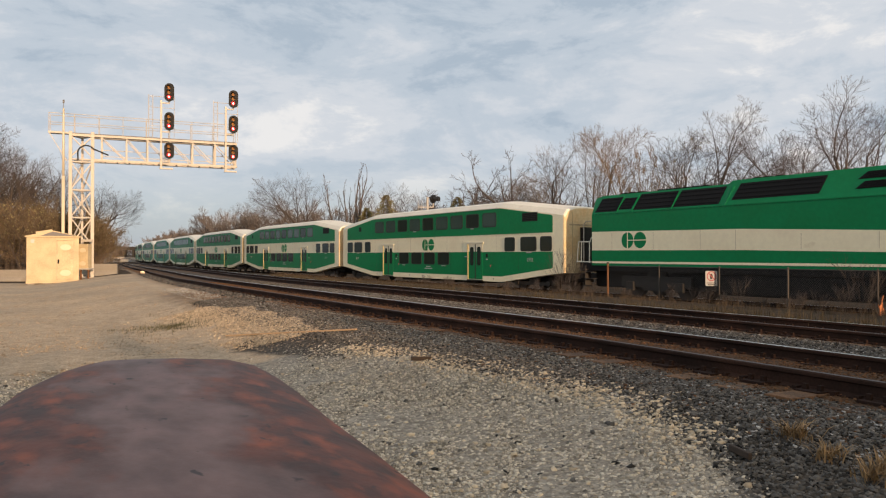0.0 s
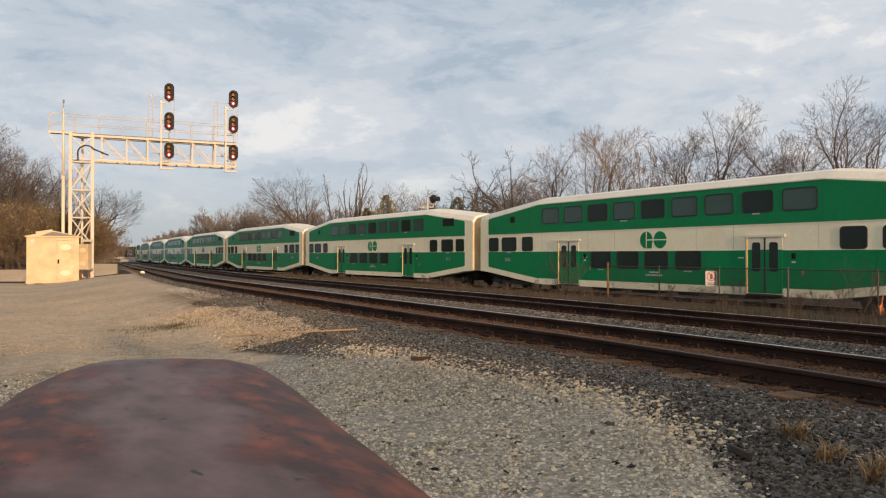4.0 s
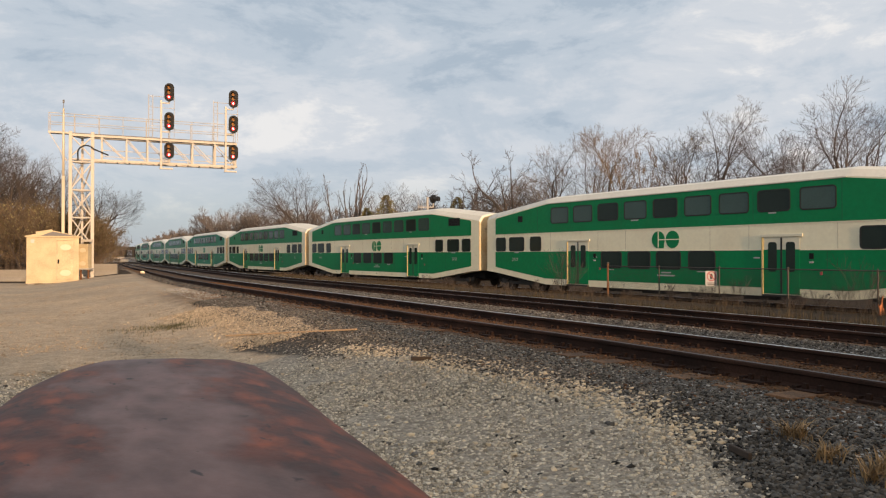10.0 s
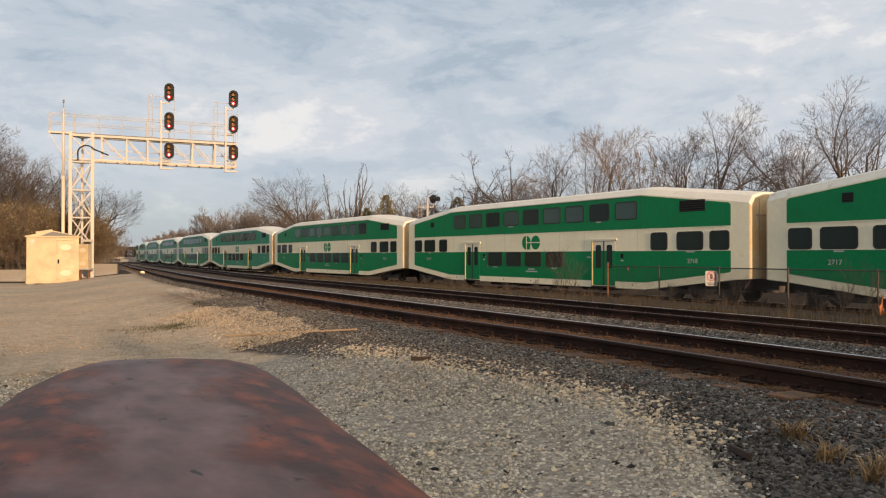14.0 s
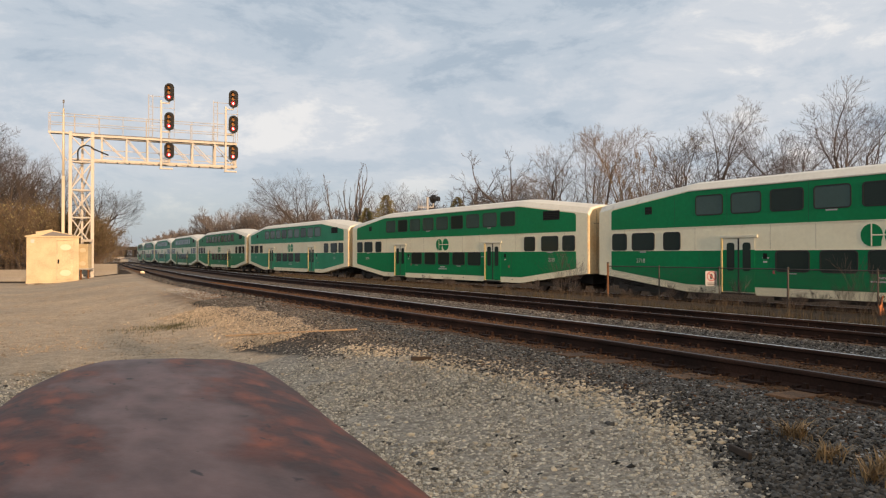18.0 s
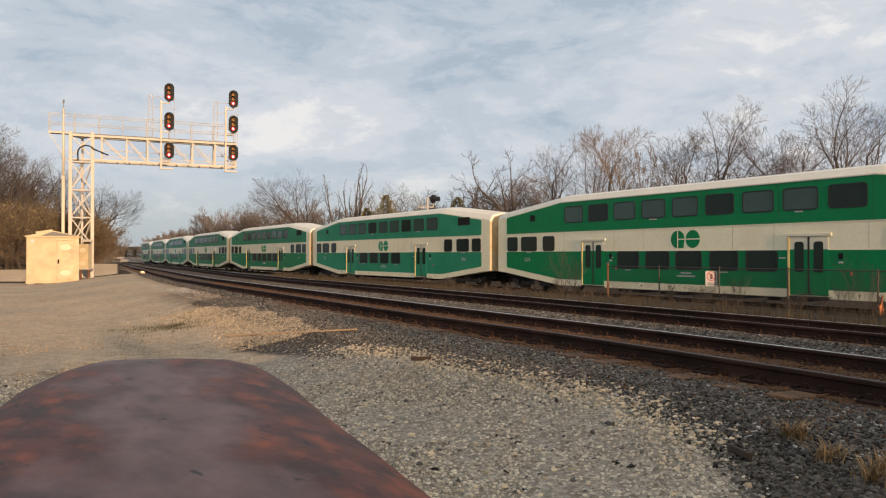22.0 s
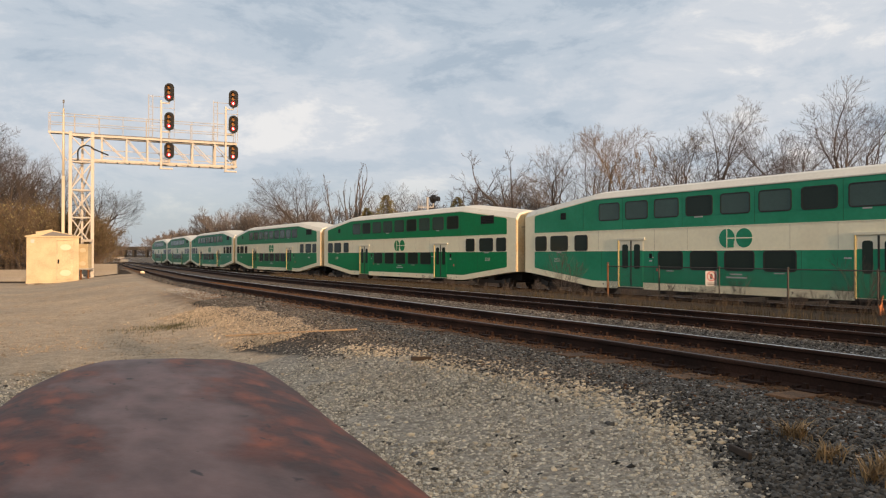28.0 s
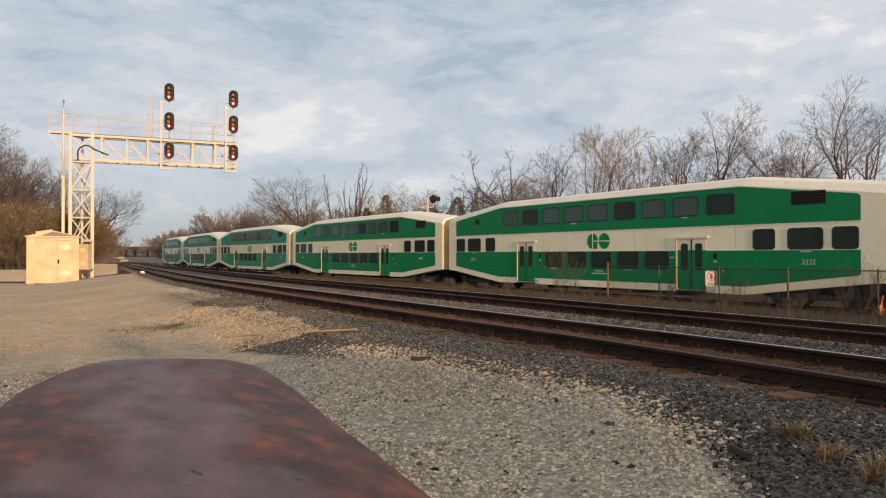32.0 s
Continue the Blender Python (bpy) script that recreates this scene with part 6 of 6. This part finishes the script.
    for k in range(22):
        x = -34 - 3.2 * k + r.uniform(-1, 1)
        y = 75 + 4.6 * k + r.uniform(-3, 3)
        s, o = lie(np.array([x]), np.array([y]))
        if o[0] - track_off(s[0]) > 7:
            plant(r.choice(["thicket", "far_brush", "far_open"]), x, y, r.uniform(5, 8), r.uniform(0, 6.28))
    # growth behind and on both sides of the far bridge
    for k in range(8):
        plant("far_brush", -292 + 8 * k, 650 + r.uniform(-8, 8), r.uniform(8, 10), r.uniform(0, 6.28))
    for k in range(14):
        plant("far_brush", -318 + 10 * k + r.uniform(-3, 3), 690 + r.uniform(-20, 20), r.uniform(8, 11), r.uniform(0, 6.28))
    # unseen low hedge, added behind the camera; closes the place and shades its foreground
    for k in range(54):
        plant("hedge", -22 + 0.87 * k + r.uniform(-0.4, 0.4), -18 + r.uniform(-1.2, 1.2), r.uniform(4.1, 4.45), r.uniform(0, 6.28))
    # a higher unseen stretch, added to keep the low sun off fence and tracks
    for k in range(20):
        plant("hedge", 25.5 + 1.9 * k + r.uniform(-0.6, 0.6), -19 + r.uniform(-2, 2), r.uniform(5.6, 6.3), r.uniform(0, 6.28))


woods()


def evergreen():
    r = random.Random(9)
    for x, y, h, w in ((-6.2, 79.0, 8.6, 3.6), (-8.6, 82.0, 7.4, 2.8), (1.6, 80.0, 8.5, 3.4)):
        root = tagged(empty("evergreen"), "small dull olive evergreen beyond the train", "tree", "trees along the railway")
        g = gz(x, y)
        bm = bmesh.new()
        tube(bm, (x, y, g - 0.2), (x, y, g + h * 0.95), 0.13, 7, 0.02)
        part("trunk", bm, M["bark"], root)
        verts, faces = [], []
        for _ in range(3600):
            f = r.random() ** 0.8
            a = r.uniform(0, 2 * math.pi)
            rad = w * (1 - f) ** 0.7 * r.uniform(0.25, 1.05) * (0.85 + 0.25 * math.sin(5 * a + 9 * f))
            p = Vector((x + math.cos(a) * rad, y + math.sin(a) * rad, g + 0.4 + f * (h - 0.4)))
            o = Vector((math.cos(a), math.sin(a), r.uniform(-0.5, 0.2))).normalized()
            t = o.orthogonal().normalized() * r.uniform(0.03, 0.07)
            ln = r.uniform(0.15, 0.38)
            k = len(verts)
            verts += [p - t, p + t, p + o * ln]
            faces.append((k, k + 1, k + 2))
        raw("needles", verts, faces, M["conifer"], root)


evergreen()


# ---- dry grass and weeds ----
def tufts(name, label, places, blades, h, spread, seed, material=None, lean_most=0.55):
    r = random.Random(seed)
    verts, faces = [], []
    for x, y, k in places:
        g = gz(x, y)
        for _ in range(int(blades * k)):
            a = r.uniform(0, 6.283)
            d = abs(r.gauss(0, spread)) * k
            bx, by = x + math.cos(a) * d, y + math.sin(a) * d
            hh = h * k * r.uniform(0.4, 1.25)
            lean = r.uniform(0.05, lean_most) * hh
            a2 = r.uniform(0, 6.283)
            ex, ey = bx + math.cos(a2) * lean, by + math.sin(a2) * lean
            w = r.uniform(0.002, 0.0045)
            px, py = -math.sin(a2) * w, math.cos(a2) * w
            i = len(verts)
            mx, my = (bx * 0.6 + ex * 0.4), (by * 0.6 + ey * 0.4)
            verts += [(bx - px, by - py, g - 0.03), (bx + px, by + py, g - 0.03), (mx + px, my + py, g + hh * 0.6), (mx - px, my - py, g + hh * 0.6), (ex, ey, g + hh)]
            faces += [(i, i + 1, i + 2, i + 3), (i + 3, i + 2, i + 4)]
    ob = raw(name, verts, faces, material or M["dry"])
    tagged(ob, label, "grass", kind="stuff")


def grasses():
    r = random.Random(12)
    pl = []
    for _ in range(520):
        s = r.uniform(2, 60)
        o = r.uniform(2.3, 7.5) if s < 30 else r.uniform(2.2, 4.2)
        x, y = on_line(s, o)
        pl.append((float(x), float(y), r.uniform(0.4, 0.95)))
    tufts("dry_grass", "tall dry brown grass along the fence and the bank", pl, 34, 0.27, 0.26, 1)
    pl = []
    for _ in range(260):
        s = r.uniform(20, 120)
        x, y = on_line(s, -r.uniform(2.4, 7))
        pl.append((float(x), float(y), r.uniform(0.6, 1.4)))
    tufts("dry_grass", "dry grass at the foot of the trees", pl, 14, 0.6, 0.3, 2)
    pl = []
    for _ in range(420):
        s = r.uniform(-2, 42) 
        x, y = on_line(s, float(track_off(s)) - r.uniform(5.25, 6.6))
        pl.append((float(x), float(y), r.uniform(0.4, 1.0)))
    tufts("dry_grass", "low olive-brown grass beside the middle track", pl, 46, 0.24, 0.30, 6, M["straw"])
    pl = [(2.06, 4.31, 0.85), (2.10, 4.27, 0.7), (2.06, 3.90, 0.8), (2.12, 3.95, 0.6), (2.20, 3.66, 0.8), (2.12, 3.60, 0.7), (2.32, 3.72, 0.6), (2.45, 3.9, 0.4), (2.9, 4.6, 0.35)]
    tufts("dry_grass", "small tufts of dead straw on the ballast", pl, 80, 0.12, 0.07, 3, M["gold_straw"], 2.2)
    pl = []
    for _ in range(520):
        x, y = r.uniform(-52, -19) if len(pl) % 3 else r.uniform(-27, -20), r.uniform(52.5, 62)
        s, o = lie(np.array([x]), np.array([y]))
        if o[0] - track_off(s[0]) > 2.6:
            pl.append((x, y, r.uniform(0.6, 1.3)))
    tufts("dry_grass", "brown grass behind the concrete barriers", pl, 16, 0.55, 0.25, 4)

    pl = []
    for _ in range(150):
        a, d = r.uniform(0, 6.28), abs(r.gauss(0, 0.8))
        pl.append((-5.15 + math.cos(a) * d * 0.75, 14.0 + math.sin(a) * d * 1.0, r.uniform(0.5, 1.2)))
    tufts("low_weeds", "low grey-green weeds on the beige lot", pl, 14, 0.05, 0.16, 5, M["weed_green"])


grasses()


def weeds():
    r = random.Random(31)
    wood = Wood()
    more = [(r.uniform(7, 34), r.uniform(3.3, 4.9), r.uniform(0.22, 0.5)) for _ in range(30)]
    for s, o, h in (*more, (14.3, 4.2, 0.75), (23.4, 4.0, 1.75), (23.0, 3.9, 1.3), (10.6, 4.6, 0.75), (10.2, 4.4, 1.25), (11.4, 4.5, 0.5), (23.5, 3.9, 0.6), (17.4, 4.1, 0.5)):
        x, y = on_line(s, o)
        g = gz(float(x), float(y))
        spec = dict(OPEN, levels=2, count=(5, 3), low=(0.2, 0.2), thin=0.003, bend=0.12, angle=(20, 45))
        for k in range(5):
            a = r.uniform(0, 6.28)
            grow(r, wood, wood, Vector((float(x), float(y), g - 0.05)), Vector((math.cos(a) * 0.45, math.sin(a) * 0.45, 1)).normalized(), h * r.uniform(0.7, 1.1), 0.006, 0, spec, [])
    tagged(raw("dry_weed", wood.v, wood.f, M["twig"]), "leafless branching dry weeds along the fence", "weed", kind="stuff")


weeds()


# ---- stones ----
def stones(name, label, n, pick, size, material, seed):
    r = np.random.RandomState(seed)
    ico = np.array([(a, b, c) for a in (-1, 1) for b in (-1, 1) for c in (-1, 1)]) * 0.72
    tri = np.array([(0, 1, 3), (0, 3, 2), (4, 6, 7), (4, 7, 5), (0, 4, 5), (0, 5, 1), (2, 3, 7), (2, 7, 6), (1, 5, 7), (1, 7, 3)])
    x, y = pick(r, n)
    z = ground_z(x, y)
    n = len(x)
    sz = size[0] + (size[1] - size[0]) * r.rand(n) ** 2.2
    shape = ico[None] * (0.55 + 0.6 * r.rand(n, 8, 3)) * (0.7 + 0.6 * r.rand(n, 1, 3)) * np.array([1, 1, 0.62])
    tip = r.randn(n, 1) * 0.5
    shape = np.stack([shape[..., 0] * np.cos(tip) - shape[..., 2] * np.sin(tip), shape[..., 1], shape[..., 0] * np.sin(tip) + shape[..., 2] * np.cos(tip)], -1)
    a = r.rand(n) * 6.283
    c, s = np.cos(a)[:, None], np.sin(a)[:, None]
    vx = shape[..., 0] * c - shape[..., 1] * s
    vy = shape[..., 0] * s + shape[..., 1] * c
    v = np.stack([vx, vy, shape[..., 2]], -1) * (sz / 2)[:, None, None]
    v[..., 0] += x[:, None]; v[..., 1] += y[:, None]; v[..., 2] += (z + sz * 0.12)[:, None]
    f = (tri[None] + (np.arange(n) * 8)[:, None, None]).reshape(-1, 3)
    me = bpy.data.meshes.new(name)
    me.vertices.add(n * 8)
    me.vertices.foreach_set("co", v.reshape(-1).astype(np.float32))
    me.loops.add(len(f) * 3)
    me.loops.foreach_set("vertex_index", f.reshape(-1).astype(np.int32))
    me.polygons.add(len(f))
    me.polygons.foreach_set("loop_start", np.arange(0, len(f) * 3, 3, dtype=np.int32))
    me.materials.append(material)
    me.update(calc_edges=True)
    tagged(new(name, me), label, "stones", kind="stuff")


M["stone_grey"] = mat("grey_crushed_stone", (0.445, 0.398, 0.325), 0.95, var=0.2, scale=6, fine=60, random_var=-0.60, spec=0.2)
M["stone_dark"] = mat("dark_ballast_stone", (0.088, 0.082, 0.075), 0.9, var=0.25, scale=6, fine=60, random_var=-0.95, spec=0.25)
M["stone_pale"] = mat("pale_limestone", (0.56, 0.46, 0.33), 0.95, var=0.15, scale=6, fine=60, random_var=-0.35, spec=0.2)

M["stone_tan"] = mat("tan_limestone", (0.37, 0.305, 0.225), 0.95, var=0.15, scale=6, fine=60, random_var=-0.35, spec=0.2)
M["stone_brown"] = mat("brownish_grey_stone", (0.19, 0.165, 0.135), 0.95, var=0.2, scale=6, fine=60, random_var=-0.7, spec=0.2)
M["stone_rusty"] = mat("rust_dusted_stone", (0.105, 0.056, 0.030), 0.95, var=0.2, scale=6, fine=60, random_var=-0.6, spec=0.2)
M["stone_mid"] = mat("blue_grey_stone", (0.30, 0.295, 0.285), 0.9, var=0.15, scale=6, fine=60, random_var=-0.5, spec=0.25)
M["stone_lot"] = mat("beige_gravel", (0.30, 0.24, 0.175), 0.95, var=0.15, scale=6, fine=60, random_var=-0.3, spec=0.2)


def pick_along(s0, s1, e0, e1, bias=1.0):
    def f(r, n):
        s = s0 + (s1 - s0) * r.rand(n) ** bias
        e = e0 + (e1 - e0) * r.rand(n)
        return on_line(s, track_off(s) + e)
    return f


# where the dark ballast gives way to the lot's crushed stone
EDGE_S, EDGE_E = [-2, 0.3, 0.73, 1.19, 1.81, 2.74, 5.2, 7.2], [4.4, 3.2, 2.86, 2.5, 2.25, 2.0, 2.2, 2.4]


def pick_ballast(r, n):
    s = -0.6 + 17.6 * r.rand(n) ** 1.6
    e = 1.12 + (np.interp(s, EDGE_S, EDGE_E) + 0.1 - 1.12) * r.rand(n) + 0.06 * r.randn(n)
    return on_line(s, track_off(s) + e)


def pick_front(r, n):
    d = 3.2 + 6.3 * r.rand(n) ** 1.25
    x = (-0.62 + 1.24 * r.rand(n)) * d
    s, o = lie(x, d)
    e = o - track_off(s)
    lim = np.interp(s, EDGE_S, EDGE_E) + 0.10 * np.sin(x * 5) + 0.12 * r.randn(n)
    ok = (e > lim) & (s + 0.12 * e < 8.2 + r.randn(n) * 0.5)
    return x[ok], d[ok]


def pick_lot(r, n):
    d = 8.0 + 22 * r.rand(n) ** 1.3
    x = (-0.62 + 0.6 * r.rand(n)) * d
    s, o = lie(x, d)
    e = o - track_off(s)
    ok = (e > 2.4) & (s > 7)
    return x[ok], d[ok]


def pick_streak(r, n):
    s = 1.3 + 5.9 * r.rand(n)
    e = np.interp(s, [0.6, 1.3, 2.5, 4, 6.0, 7.2], [2.85, 2.5, 2.12, 2.15, 2.3, 2.5]) + r.randn(n) * np.interp(s, [0.6, 2.5, 7], [0.22, 0.16, 0.12])
    return on_line(s, track_off(s) + e)


def pick_patch(r, n):
    s = 8.9 + 6.6 * r.rand(n)
    e = np.interp(s, [8.9, 9.7, 11.5, 13.8, 15.5], [2.28, 2.05, 2.0, 1.95, 2.5]) + np.abs(r.randn(n)) * 0.62 + 0.08 * np.sin(s * 4)
    return on_line(s, track_off(s) + e)


stones("crushed_stone", "loose grey crushed stone on the lot", 110000, pick_front, (0.008, 0.034), M["stone_grey"], 1)
stones("ballast_stones", "dark grey angular track ballast", 84000, pick_ballast, (0.011, 0.038), M["stone_dark"], 2)
stones("ballast_stones", "ballast between the first and middle track", 34000, pick_along(-1, 34, -2.9, -1.25, 1.3), (0.02, 0.05), M["stone_dark"], 3)
stones("ballast_stones", "ballast farther along the shoulder", 6000, pick_along(15, 50, 0.9, 1.5), (0.04, 0.08), M["stone_dark"], 6)
stones("ballast_stones", "scattered pale stones in the dark ballast", 9000, pick_along(-0.5, 24, 1.15, 2.3, 1.2), (0.010, 0.036), M["stone_mid"], 8)
stones("ballast_stones", "pale stones in the ballast between two tracks", 8000, pick_along(-0.5, 24, -3.0, -1.15, 1.2), (0.010, 0.036), M["stone_mid"], 14)
stones("limestone", "pale limestone pieces along the edge of the ballast", 3000, pick_streak, (0.014, 0.048), M["stone_pale"], 4)
stones("limestone", "spread of pale limestone on the lot", 12000, pick_patch, (0.016, 0.05), M["stone_tan"], 5)
stones("ballast_stones", "small brown stones and dust round the tie ends", 34000, pick_along(-0.5, 30, -0.68, 1.5, 1.3), (0.010, 0.034), M["stone_rusty"], 9)
stones("ballast_stones", "rusty brown stones among the ballast", 2600, pick_along(-0.5, 20, 1.2, 2.2, 1.3), (0.012, 0.04), M["stone_rusty"], 12)
stones("ballast_stones", "brownish grey stones where ballast meets the lot", 14000, pick_along(3.2, 12, 1.1, 2.3), (0.012, 0.042), M["stone_brown"], 13)
stones("pebbles", "scattered dark pebbles on the crushed stone", 900, pick_front, (0.02, 0.06), M["stone_dark"], 10)
stones("pebbles", "scattered larger pale pebbles on the crushed stone", 700, pick_front, (0.025, 0.065), M["stone_pale"], 11)
stones("lot_gravel", "small loose gravel on the beige lot", 26000, pick_lot, (0.008, 0.034), M["stone_lot"], 7)


def debris():
    a, b = Vector((-3.46, 11.6, 0)), Vector((-1.21, 10.12, 0))
    bm = bmesh.new()
    bar(bm, (a.x, a.y, gz(a.x, a.y) + 0.025), (b.x, b.y, gz(b.x, b.y) + 0.035), 0.045, 0.02)
    tagged(part("plank", bm, M["plank"]), "long pale weathered plank lying on the gravel", "plank")
    for x, y, ln, rz, w in ((-0.23, 7.67, 0.22, 12, 0.035), (1.67, 4.09, 0.20, -80, 0.026)):
        bm = bmesh.new()
        box(bm, -ln / 2, ln / 2, -w / 2, w / 2, -0.01, 0.03, 0.008)
        ob = part("wood_scrap", bm, M["scrap"])
        ob.matrix_basis = pose(x, y, gz(x, y) + 0.025, 0, 0, rz)
        tagged(ob, "dark splintered scrap of timber on the stones", "wood scrap", "wood scraps")
    x, y = -20.4, 49.3
    bm = bmesh.new()
    bmesh.ops.create_icosphere(bm, subdivisions=2, radius=0.16)
    for v in bm.verts:
        v.co *= 1 + 0.25 * noise.noise(v.co * 8)
        v.co.z *= 0.7
    ob = part("pale_rock", bm, M["stone_pale"])
    ob.matrix_basis = pose(x, y, gz(x, y) + 0.06)
    tagged(ob, "pale rock beside the tracks", "rock")


debris()


# ---- what moves ----
def motions():
    times = [0.5 * k for k in range(65)]
    for ob, i, _ in TRAIN:
        walk(ob, [(t, car_pose(i, t)) for t in times])
    # wheels roll with the distance covered
    start = train_s(0.0)
    step = [k * 4 / 30 for k in range(241)]
    turned = [start - train_s(t) for t in step]
    for root, wheel in WHEEL_SPOTS:
        x, r = wheel.location.x, wheel.location.z
        walk(wheel, [(t, Matrix.Translation((x, 0, r)) @ Matrix.Rotation(d / r, 4, "Y")) for t, d in zip(step, turned)])


motions()
